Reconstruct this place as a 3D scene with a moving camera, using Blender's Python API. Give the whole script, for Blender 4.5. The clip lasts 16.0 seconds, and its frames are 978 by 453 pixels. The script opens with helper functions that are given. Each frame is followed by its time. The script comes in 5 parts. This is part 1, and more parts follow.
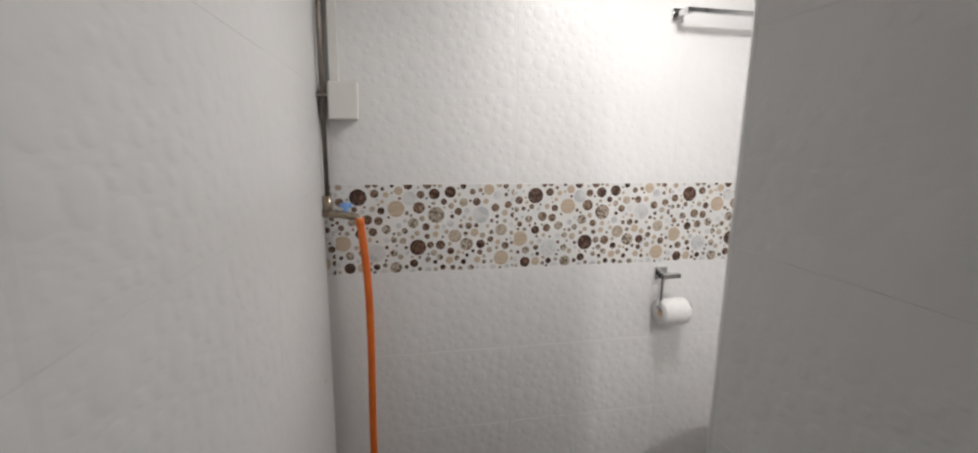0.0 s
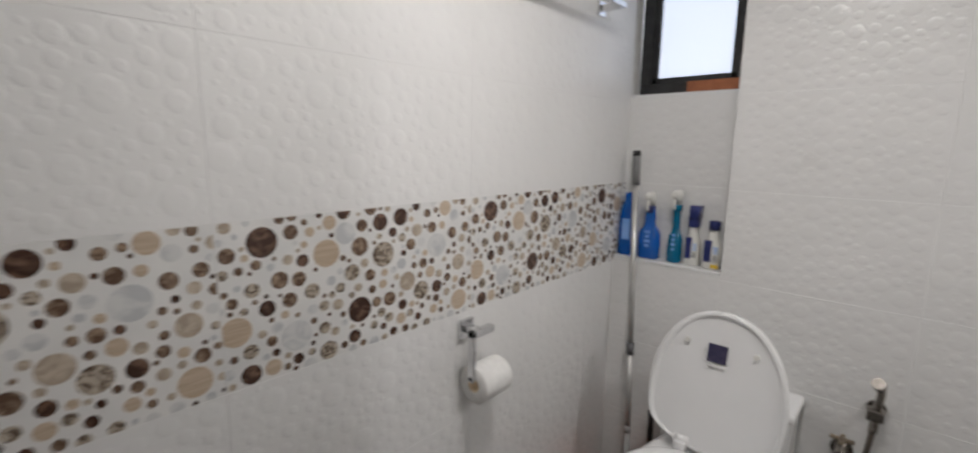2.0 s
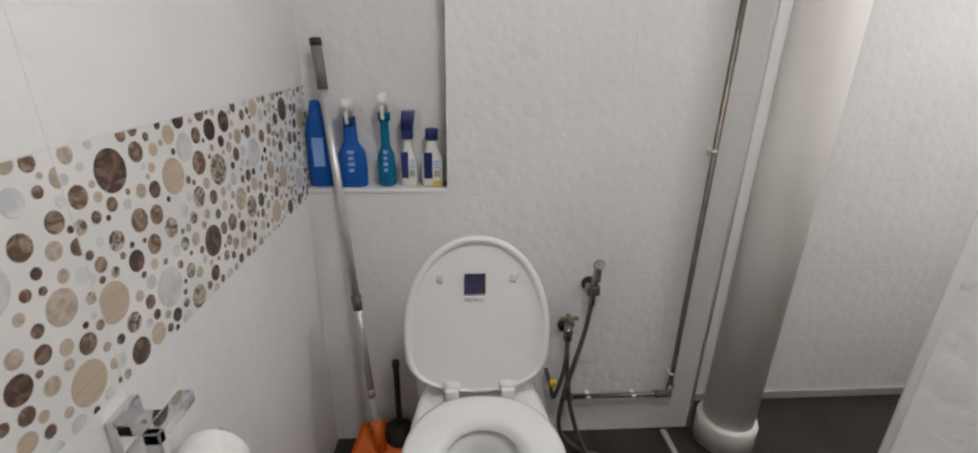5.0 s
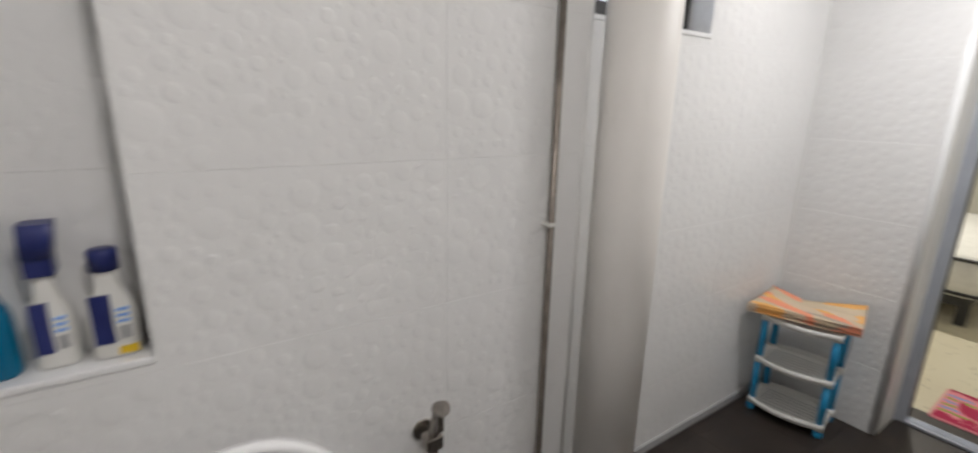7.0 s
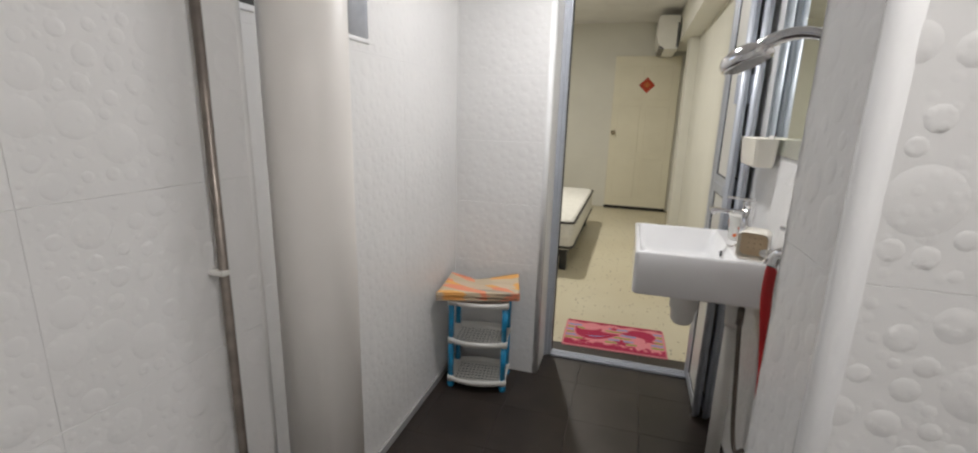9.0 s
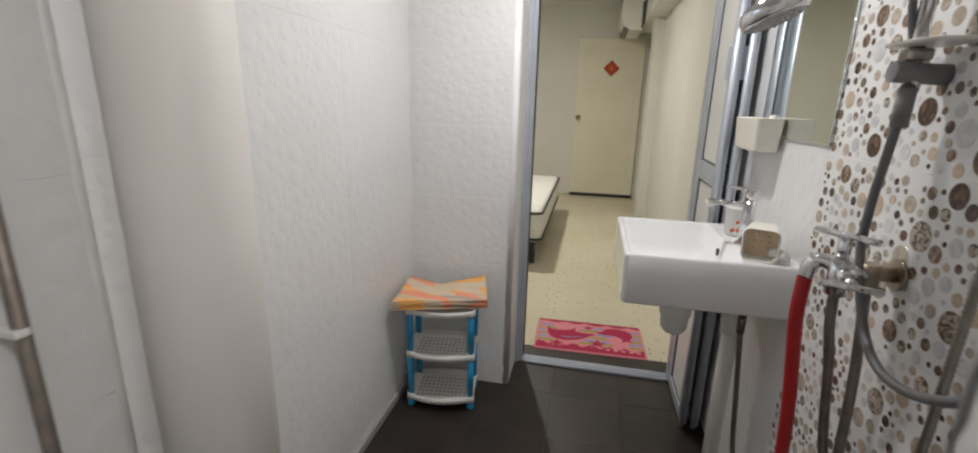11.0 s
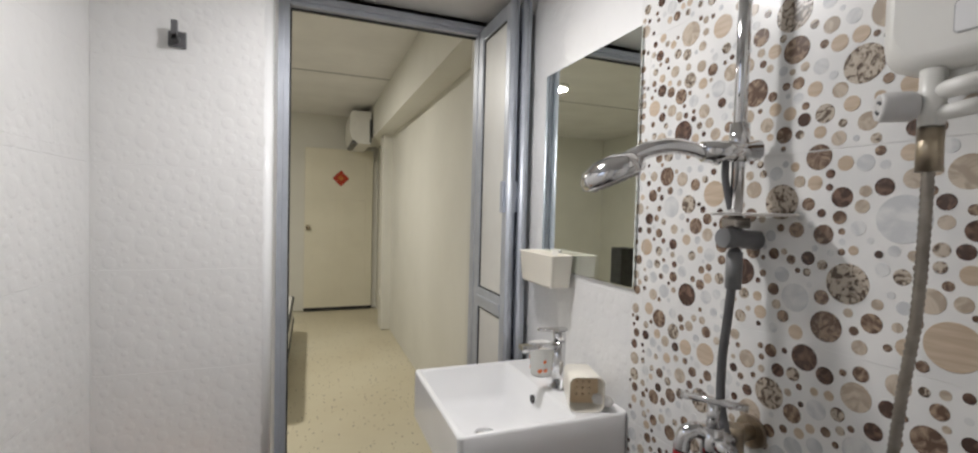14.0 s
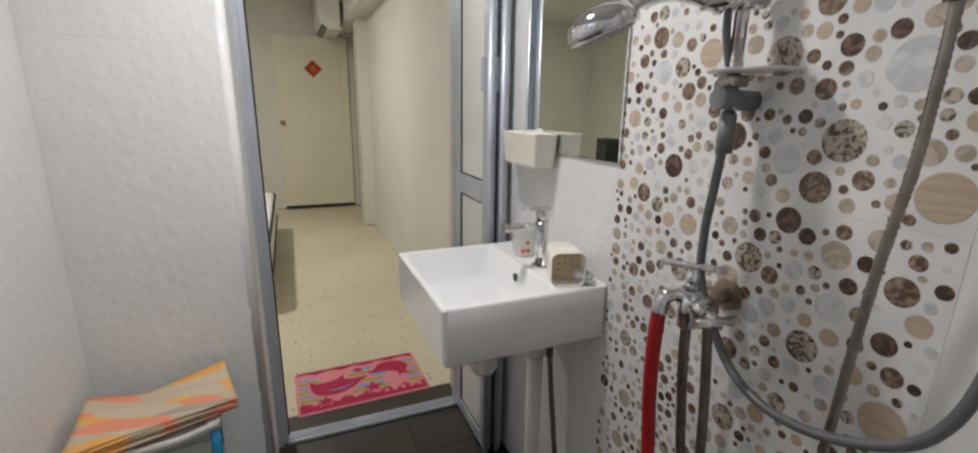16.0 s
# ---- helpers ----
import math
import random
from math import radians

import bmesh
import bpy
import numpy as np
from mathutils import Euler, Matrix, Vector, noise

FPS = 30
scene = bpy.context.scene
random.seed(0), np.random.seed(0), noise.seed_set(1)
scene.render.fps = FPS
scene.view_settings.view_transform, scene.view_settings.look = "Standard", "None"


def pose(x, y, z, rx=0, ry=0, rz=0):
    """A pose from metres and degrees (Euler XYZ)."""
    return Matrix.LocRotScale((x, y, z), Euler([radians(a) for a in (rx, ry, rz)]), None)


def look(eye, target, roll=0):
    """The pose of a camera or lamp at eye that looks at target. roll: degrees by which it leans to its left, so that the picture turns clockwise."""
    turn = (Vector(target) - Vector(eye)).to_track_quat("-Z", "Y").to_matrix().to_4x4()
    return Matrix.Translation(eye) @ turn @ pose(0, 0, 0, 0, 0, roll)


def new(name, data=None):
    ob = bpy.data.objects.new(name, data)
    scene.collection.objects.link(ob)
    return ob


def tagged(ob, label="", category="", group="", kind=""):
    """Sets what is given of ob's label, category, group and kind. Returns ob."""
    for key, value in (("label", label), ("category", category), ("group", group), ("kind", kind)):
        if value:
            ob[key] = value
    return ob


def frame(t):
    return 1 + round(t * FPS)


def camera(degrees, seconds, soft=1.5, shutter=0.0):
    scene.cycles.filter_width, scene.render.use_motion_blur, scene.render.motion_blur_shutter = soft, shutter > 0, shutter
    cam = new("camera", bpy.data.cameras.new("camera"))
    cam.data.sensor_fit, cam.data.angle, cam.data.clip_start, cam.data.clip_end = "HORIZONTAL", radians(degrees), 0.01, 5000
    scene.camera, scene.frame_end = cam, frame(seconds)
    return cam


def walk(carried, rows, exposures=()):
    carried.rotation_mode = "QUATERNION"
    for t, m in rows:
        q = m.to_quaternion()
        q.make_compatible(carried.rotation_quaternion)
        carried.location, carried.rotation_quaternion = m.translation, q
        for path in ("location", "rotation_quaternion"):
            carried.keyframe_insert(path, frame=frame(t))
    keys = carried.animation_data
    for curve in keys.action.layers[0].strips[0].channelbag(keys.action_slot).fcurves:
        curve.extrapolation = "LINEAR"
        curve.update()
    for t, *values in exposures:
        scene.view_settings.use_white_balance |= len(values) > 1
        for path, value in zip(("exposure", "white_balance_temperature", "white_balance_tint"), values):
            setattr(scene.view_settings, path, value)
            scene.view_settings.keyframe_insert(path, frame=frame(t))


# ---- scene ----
cam = camera(92.4, 16.0, soft=2.0, shutter=0.5)
PATH = [
    (0.5, (0.252, -1.317, 1.316), (0.649, 0.616, 0.986), 0.7),
    (1, (0.27, -1.141, 1.345), (0.887, 0.729, 0.995), 1.1),
    (1.5, (0.298, -0.985, 1.329), (1.381, 0.665, 1.007), -0.1),
    (2, (0.347, -0.837, 1.313), (1.806, 0.487, 0.974), 0.8),
    (2.5, (0.441, -0.707, 1.299), (2.123, 0.306, 0.919), 1.7),
    (3, (0.553, -0.612, 1.28), (2.391, 0.015, 0.803), 1.9),
    (3.5, (0.615, -0.517, 1.273), (2.498, -0.291, 0.639), 1.1),
    (3.7, (0.63, -0.501, 1.275), (2.5, -0.378, 0.576), 1.2),
    (6, (0.829, -0.393, 1.293), (2.708, -0.787, 0.732), 1.4),
    (6.5, (0.98, -0.428, 1.275), (2.805, -1.09, 0.785), 1.2),
    (7, (1.181, -0.453, 1.282), (2.789, -1.536, 0.787), 1.3),
    (7.5, (1.306, -0.509, 1.293), (2.559, -1.983, 0.784), 1.6),
    (8, (1.334, -0.527, 1.298), (2.278, -2.217, 0.794), 1.9),
    (8.5, (1.323, -0.538, 1.303), (2.016, -2.348, 0.811), 1.7),
    (9, (1.302, -0.538, 1.307), (1.854, -2.403, 0.84), 1.7),
    (11.5, (1.437, -0.945, 1.276), (1.72, -2.853, 0.748), 1.4),
    (12, (1.524, -1.09, 1.302), (1.377, -3.012, 0.769), 0.7),
    (12.5, (1.548, -1.14, 1.322), (1.074, -3.03, 0.872), 0.6),
    (13, (1.55, -1.135, 1.347), (0.932, -3.013, 1.046), 1.2),
    (13.5, (1.548, -1.127, 1.369), (0.876, -3.001, 1.184), 1.1),
    (14, (1.556, -1.119, 1.377), (0.844, -2.987, 1.31), 1.5),
    (14.5, (1.547, -1.12, 1.383), (0.798, -2.974, 1.381), 1.3),
    (15, (1.543, -1.127, 1.37), (0.773, -2.972, 1.305), 1.2),
    (15.5, (1.543, -1.139, 1.343), (0.77, -2.957, 1.034), 1.1),
    (16, (1.533, -1.151, 1.322), (0.776, -2.936, 0.83), 0.9),
]
walk(cam, [(0, pose(0.192, -1.565, 1.33, 79.504, -0.73, -11.396))] + [(t, look(*p)) for t, *p in PATH],
     exposures=[(0, 0.40), (0.5, 0.06), (1, -0.06), (2.5, -0.16), (3.7, -0.2), (6, 0.02), (9, -0.12), (11.5, -0.17), (14, -0.28), (16, -0.3)])

# ---------------------------------------------------------------- light
world = bpy.data.worlds.new("world")
scene.world = world
world.use_nodes = True
wt = world.node_tree
bgn = wt.nodes["Background"]
sky = wt.nodes.new("ShaderNodeTexSky")
sky.sky_type, sky.sun_disc = "NISHITA", False
sky.sun_elevation, sky.sun_rotation = radians(35), radians(120)
wt.links.new(sky.outputs["Color"], bgn.inputs["Color"])
bgn.inputs["Strength"].default_value = 0.06
scene.view_settings.exposure = 0.0


def area_lamp(name, place, size, watts, colour, turn=(0, 0, 0), shape="DISK"):
    d = bpy.data.lights.new(name, "AREA")
    d.shape, d.size, d.energy, d.color = shape, size, watts, colour
    ob = new(name, d)
    ob.matrix_basis = pose(*place, *turn)
    return ob


LAMP_A = (1.42, -2.16)
LAMP_B = (1.02, -0.68)
CEIL = 2.15
area_lamp("ceiling_light_wash", (*LAMP_A, CEIL - 0.045), 0.11, 11, (0.985, 0.965, 0.97))
area_lamp("ceiling_light_toilet", (*LAMP_B, CEIL - 0.045), 0.21, 8.4, (1, 0.962, 0.94))
area_lamp("ceiling_light_bedroom", (2.3, -5.1, 2.54), 0.16, 42, (1, 0.955, 0.88))
area_lamp("window_daylight", (2.19, -0.2, 1.8), 0.3, 1.5, (0.82, 0.88, 1), (0, 90, 0), "SQUARE")

# ---------------------------------------------------------------- materials


def material(name, colour, rough=0.5, metal=0.0, spec=0.5):
    m = bpy.data.materials.new(name)
    m.use_nodes = True
    b = m.node_tree.nodes["Principled BSDF"]
    b.inputs["Base Color"].default_value = (*colour, 1)
    b.inputs["Roughness"].default_value = rough
    b.inputs["Metallic"].default_value = metal
    b.inputs["Specular IOR Level"].default_value = spec
    return m


def node(m, kind, **inputs):
    n = m.node_tree.nodes.new(kind)
    for k, v in inputs.items():
        n.inputs[k.replace("_", " ")].default_value = v
    return n


def link(m, a, b):
    m.node_tree.links.new(a, b)


def bsdf(m):
    return m.node_tree.nodes["Principled BSDF"]


def position(m):
    return m.node_tree.nodes.new("ShaderNodeNewGeometry").outputs["Position"]


def ramp(m, stops, interpolation="LINEAR"):
    n = m.node_tree.nodes.new("ShaderNodeValToRGB")
    n.color_ramp.interpolation = interpolation
    e = n.color_ramp.elements
    while len(e) < len(stops):
        e.new(0.5)
    for i, (p, c) in enumerate(stops):
        e[i].position, e[i].color = p, (*c, 1)
    return n


def noisy(name, c1, c2, scale, rough=0.5, metal=0.0, detail=4.0, bump=0.0, bscale=None, rough2=None, lo=0.35, hi=0.65):
    """Two-tone noise material with grain and relief at real size."""
    m = material(name, c1, rough, metal)
    pos = position(m)
    n = node(m, "ShaderNodeTexNoise", Scale=scale, Detail=detail)
    link(m, pos, n.inputs["Vector"])
    r = ramp(m, [(lo, c1), (hi, c2)])
    link(m, n.outputs["Fac"], r.inputs["Fac"])
    link(m, r.outputs["Color"], bsdf(m).inputs["Base Color"])
    if rough2 is not None:
        mr = node(m, "ShaderNodeMapRange")
        mr.inputs["To Min"].default_value, mr.inputs["To Max"].default_value = rough, rough2
        link(m, n.outputs["Fac"], mr.inputs["Value"])
        link(m, mr.outputs["Result"], bsdf(m).inputs["Roughness"])
    if bump:
        n2 = node(m, "ShaderNodeTexNoise", Scale=bscale or scale * 4, Detail=3.0)
        link(m, pos, n2.inputs["Vector"])
        b = node(m, "ShaderNodeBump", Strength=bump, Distance=0.002)
        link(m, n2.outputs["Fac"], b.inputs["Height"])
        link(m, b.outputs["Normal"], bsdf(m).inputs["Normal"])
    return m


def bubble_tile():
    """White glazed tile ; a fine second relief between its raised bubbles."""
    m = material("white_bubble_tile", (0.78, 0.775, 0.765), 0.3)
    pos = position(m)
    v = node(m, "ShaderNodeTexVoronoi", Scale=75, Randomness=0.9)
    link(m, pos, v.inputs["Vector"])
    mr = node(m, "ShaderNodeMapRange")
    mr.interpolation_type = "SMOOTHSTEP"
    for key, val in (("From Min", 0.15), ("From Max", 0.42), ("To Min", 1.0), ("To Max", 0.0)):
        mr.inputs[key].default_value = val
    link(m, v.outputs["Distance"], mr.inputs["Value"])
    b = node(m, "ShaderNodeBump", Strength=0.12, Distance=0.0015)
    link(m, mr.outputs["Result"], b.inputs["Height"])
    link(m, b.outputs["Normal"], bsdf(m).inputs["Normal"])
    n = node(m, "ShaderNodeTexNoise", Scale=2.2, Detail=5.0)
    link(m, pos, n.inputs["Vector"])
    r = ramp(m, [(0.3, (0.75, 0.745, 0.735)), (0.7, (0.81, 0.805, 0.795))])
    link(m, n.outputs["Fac"], r.inputs["Fac"])
    link(m, r.outputs["Color"], bsdf(m).inputs["Base Color"])
    mr = node(m, "ShaderNodeMapRange")
    mr.inputs["To Min"].default_value, mr.inputs["To Max"].default_value = 0.22, 0.42
    link(m, n.outputs["Fac"], mr.inputs["Value"])
    link(m, mr.outputs["Result"], bsdf(m).inputs["Roughness"])
    return m


def marble(name, base, vein, scale, lo=0.42, hi=0.6):
    m = material(name, base, 0.25)
    pos = position(m)
    n = node(m, "ShaderNodeTexNoise", Scale=scale, Detail=6.0, Distortion=1.5)
    link(m, pos, n.inputs["Vector"])
    r = ramp(m, [(lo, base), (hi, vein)])
    link(m, n.outputs["Fac"], r.inputs["Fac"])
    link(m, r.outputs["Color"], bsdf(m).inputs["Base Color"])
    return m


def grained(name, c1, c2):
    """Fine straight-grained stone, as in the tan discs."""
    m = material(name, c1, 0.28)
    pos = position(m)
    mp = m.node_tree.nodes.new("ShaderNodeMapping")
    mp.inputs["Rotation"].default_value = (0.2, 0.2, 0.0)
    mp.inputs["Scale"].default_value = (12, 12, 110)
    link(m, pos, mp.inputs["Vector"])
    n = node(m, "ShaderNodeTexNoise", Scale=1.5, Detail=4.0)
    link(m, mp.outputs["Vector"], n.inputs["Vector"])
    r = ramp(m, [(0.35, c1), (0.68, c2)])
    link(m, n.outputs["Fac"], r.inputs["Fac"])
    link(m, r.outputs["Color"], bsdf(m).inputs["Base Color"])
    return m


def terrazzo():
    m = material("cream_terrazzo", (0.62, 0.56, 0.40), 0.4)
    pos = position(m)
    v = node(m, "ShaderNodeTexVoronoi", Scale=42, Randomness=1.0)
    link(m, pos, v.inputs["Vector"])
    sep = m.node_tree.nodes.new("ShaderNodeSeparateColor")
    link(m, v.outputs["Color"], sep.inputs["Color"])
    chip = ramp(m, [(0.0, (0.64, 0.58, 0.43)), (0.66, (0.66, 0.60, 0.45)), (0.78, (0.24, 0.17, 0.09)), (0.9, (0.07, 0.045, 0.04))], "CONSTANT")
    link(m, sep.outputs["Red"], chip.inputs["Fac"])
    edge = node(m, "ShaderNodeMapRange")
    for key, val in (("From Min", 0.18), ("From Max", 0.30), ("To Min", 1.0), ("To Max", 0.0)):
        edge.inputs[key].default_value = val
    link(m, v.outputs["Distance"], edge.inputs["Value"])
    n = node(m, "ShaderNodeTexNoise", Scale=1.4, Detail=4.0)
    link(m, pos, n.inputs["Vector"])
    base = ramp(m, [(0.3, (0.60, 0.54, 0.39)), (0.7, (0.68, 0.63, 0.48))])
    link(m, n.outputs["Fac"], base.inputs["Fac"])
    mix = m.node_tree.nodes.new("ShaderNodeMix")
    mix.data_type = "RGBA"
    link(m, edge.outputs["Result"], mix.inputs["Factor"])
    link(m, base.outputs["Color"], mix.inputs[6])
    link(m, chip.outputs["Color"], mix.inputs[7])
    link(m, mix.outputs[2], bsdf(m).inputs["Base Color"])
    return m


def glowing(name, colour, strength):
    m = material(name, colour)
    bsdf(m).inputs["Emission Color"].default_value = (*colour, 1)
    bsdf(m).inputs["Emission Strength"].default_value = strength
    return m


def clear(name, colour, rough=0.05, trans=1.0):
    m = material(name, colour, rough)
    bsdf(m).inputs["Transmission Weight"].default_value = trans
    bsdf(m).inputs["IOR"].default_value = 1.45
    return m


M_TILE = bubble_tile()
M_PRINT = noisy("white_marble_glaze", (0.80, 0.79, 0.77), (0.70, 0.70, 0.69), 9, 0.32, bump=0.05, bscale=60)
M_GROUT = noisy("pale_grout", (0.78, 0.77, 0.75), (0.70, 0.69, 0.67), 30, 0.8)
DISC = [marble("dark_brown_marble", (0.060, 0.033, 0.024), (0.20, 0.12, 0.085), 45, 0.46, 0.66),
        grained("tan_travertine", (0.46, 0.36, 0.26), (0.57, 0.46, 0.35)),
        marble("speckled_stone", (0.50, 0.43, 0.35), (0.10, 0.07, 0.05), 75, 0.46, 0.58),
        marble("brown_marble", (0.12, 0.074, 0.052), (0.38, 0.28, 0.20), 60, 0.44, 0.68),
        marble("grey_white_marble", (0.70, 0.70, 0.69), (0.55, 0.56, 0.57), 20),
        marble("beige_stone", (0.40, 0.33, 0.26), (0.55, 0.47, 0.38), 40)]
M_FLOOR = noisy("dark_brown_floor_tile", (0.024, 0.018, 0.015), (0.038, 0.029, 0.024), 7, 0.35, bump=0.25, bscale=120, rough2=0.5)
M_DGROUT = noisy("dark_grout", (0.028, 0.023, 0.02), (0.042, 0.036, 0.032), 40, 0.9)
M_PAINT = noisy("white_ceiling_paint", (0.80, 0.79, 0.77), (0.74, 0.73, 0.71), 3, 0.8, bump=0.1, bscale=90)
M_CREAM = noisy("cream_wall_paint", (0.76, 0.75, 0.69), (0.71, 0.70, 0.64), 1.8, 0.7, bump=0.12, bscale=70)
M_TERRAZZO = terrazzo()
M_PORCELAIN = noisy("white_porcelain", (0.84, 0.84, 0.84), (0.80, 0.80, 0.80), 4, 0.08)
M_CHROME = noisy("chrome", (0.72, 0.72, 0.73), (0.64, 0.64, 0.65), 30, 0.04, 1.0, rough2=0.10)
M_STEEL = noisy("dull_stainless_pipe", (0.27, 0.235, 0.205), (0.19, 0.165, 0.145), 25, 0.35, 0.9, rough2=0.5)
M_FLEX = noisy("corrugated_steel", (0.31, 0.28, 0.245), (0.22, 0.195, 0.17), 40, 0.3, 0.9, rough2=0.45)
M_BRASS = noisy("tarnished_brass", (0.45, 0.38, 0.28), (0.28, 0.23, 0.18), 40, 0.35, 0.9)
M_ALU = noisy("grey_blue_aluminium", (0.55, 0.58, 0.64), (0.49, 0.52, 0.58), 12, 0.35, 0.45, rough2=0.45)
M_PANEL = noisy("white_door_panel", (0.76, 0.75, 0.71), (0.70, 0.69, 0.65), 5, 0.4)
M_BLACK = noisy("black_gasket", (0.012, 0.012, 0.013), (0.03, 0.03, 0.03), 20, 0.5)
M_WHITE = noisy("white_plastic", (0.80, 0.79, 0.75), (0.74, 0.73, 0.69), 6, 0.35, bump=0.03)
M_CREAMP = noisy("cream_pvc_pipe", (0.82, 0.79, 0.75), (0.78, 0.75, 0.71), 3, 0.5, bump=0.05)
M_BLUE = noisy("blue_plastic", (0.015, 0.25, 0.50), (0.02, 0.30, 0.56), 15, 0.35)
M_DKBLUE = noisy("navy_plastic", (0.012, 0.02, 0.12), (0.02, 0.03, 0.16), 15, 0.35)
M_LTBLUE = noisy("light_blue_plastic", (0.20, 0.40, 0.80), (0.28, 0.48, 0.85), 20, 0.4)
M_ORANGE = noisy("orange_plastic", (0.75, 0.17, 0.02), (0.65, 0.13, 0.015), 12, 0.4)
M_RED = noisy("red_hose_rubber", (0.45, 0.012, 0.015), (0.36, 0.01, 0.012), 15, 0.4)
M_GREY = noisy("grey_hose_plastic", (0.13, 0.13, 0.135), (0.10, 0.10, 0.105), 20, 0.4)
M_LGREY = noisy("grey_plastic", (0.42, 0.42, 0.42), (0.36, 0.36, 0.36), 20, 0.4)
M_PALEGREY = noisy("pale_grey_plastic", (0.62, 0.61, 0.60), (0.56, 0.55, 0.54), 15, 0.35)
M_MIDGREY = noisy("mid_grey_plastic", (0.21, 0.21, 0.215), (0.17, 0.17, 0.175), 20, 0.4)
M_DISH = clear("milky_plastic", (0.88, 0.85, 0.81), 0.3, 0.35)
M_CLEAR = clear("clear_plastic", (0.95, 0.94, 0.92), 0.15, 0.85)
M_MIRROR = material("mirror_glass", (0.86, 0.90, 0.87), 0.01, 1.0)
M_BOTTLE = clear("blue_bottle", (0.005, 0.14, 0.60), 0.06, 0.35)
M_TEAL = clear("teal_bottle", (0.0, 0.22, 0.42), 0.12, 0.45)
M_YELLOW = noisy("yellow_print", (0.75, 0.50, 0.02), (0.65, 0.42, 0.02), 20, 0.4)
M_PAPER = noisy("tissue_paper", (0.82, 0.81, 0.79), (0.76, 0.75, 0.73), 60, 0.95, bump=0.3, bscale=200)
M_CREAMBOX = noisy("cream_plastic", (0.83, 0.79, 0.70), (0.79, 0.75, 0.66), 8, 0.35)
M_TUBE = noisy("brushed_aluminium_tube", (0.66, 0.655, 0.64), (0.56, 0.555, 0.54), 18, 0.38, 0.55)
M_DKSTEEL = noisy("dark_worn_chrome", (0.38, 0.35, 0.32), (0.26, 0.235, 0.21), 45, 0.25, 0.95)
M_LABEL = noisy("dark_label", (0.03, 0.03, 0.08), (0.06, 0.05, 0.10), 90, 0.4)
M_SIGNRED = noisy("red_paper", (0.50, 0.05, 0.01), (0.42, 0.04, 0.01), 30, 0.6)
M_GOLD = noisy("gold_print", (0.60, 0.25, 0.04), (0.5, 0.2, 0.03), 30, 0.5)
M_DOOR = noisy("cream_painted_door", (0.80, 0.76, 0.62), (0.76, 0.72, 0.58), 3, 0.5, bump=0.06)
M_MATT = noisy("mattress_fabric", (0.78, 0.77, 0.72), (0.70, 0.69, 0.64), 25, 0.9, bump=0.5, bscale=60)
M_BRICK = noisy("terracotta", (0.40, 0.15, 0.07), (0.32, 0.12, 0.06), 30, 0.9, bump=0.4)
M_FROST = glowing("frosted_daylight", (0.76, 0.84, 1.0), 0.78)
M_LAMP = glowing("lamp_diffuser", (1.0, 0.97, 0.93), 6.0)
M_PINK = noisy("pink_terry", (0.80, 0.30, 0.33), (0.70, 0.23, 0.27), 220, 0.95, bump=0.6, bscale=400)
M_CRIMSON = noisy("crimson_terry", (0.48, 0.03, 0.09), (0.38, 0.02, 0.07), 220, 0.95, bump=0.6, bscale=400)
M_MGREEN = noisy("green_terry", (0.27, 0.42, 0.05), (0.21, 0.34, 0.04), 220, 0.95, bump=0.6, bscale=400)
M_MBLUE = noisy("blue_terry", (0.16, 0.38, 0.66), (0.13, 0.32, 0.58), 220, 0.95, bump=0.6, bscale=400)
M_CORD = noisy("beige_print", (0.86, 0.70, 0.49), (0.80, 0.63, 0.42), 25, 0.5)


def cloth_print():
    """Woven cloth with slanting patches of tan, orange and coral."""
    m = material("orange_print_cloth", (0.55, 0.4, 0.25), 0.9)
    pos = position(m)
    mp = m.node_tree.nodes.new("ShaderNodeMapping")
    mp.inputs["Rotation"].default_value = (0, 0, 0.95)
    mp.inputs["Scale"].default_value = (9, 34, 9)
    link(m, pos, mp.inputs["Vector"])
    v = node(m, "ShaderNodeTexVoronoi", Scale=1.0)
    link(m, mp.outputs["Vector"], v.inputs["Vector"])
    sep = m.node_tree.nodes.new("ShaderNodeSeparateColor")
    link(m, v.outputs["Color"], sep.inputs["Color"])
    r = ramp(m, [(0.0, (0.62, 0.50, 0.35)), (0.32, (0.84, 0.33, 0.20)), (0.50, (0.85, 0.45, 0.14)), (0.62, (0.66, 0.53, 0.38)), (0.82, (0.46, 0.38, 0.30))], "CONSTANT")
    link(m, sep.outputs["Red"], r.inputs["Fac"])
    link(m, r.outputs["Color"], bsdf(m).inputs["Base Color"])
    n = node(m, "ShaderNodeTexNoise", Scale=300.0)
    link(m, pos, n.inputs["Vector"])
    b = node(m, "ShaderNodeBump", Strength=0.4, Distance=0.002)
    link(m, n.outputs["Fac"], b.inputs["Height"])
    link(m, b.outputs["Normal"], bsdf(m).inputs["Normal"])
    return m


M_CLOTH = cloth_print()


# ---------------------------------------------------------------- mesh tools


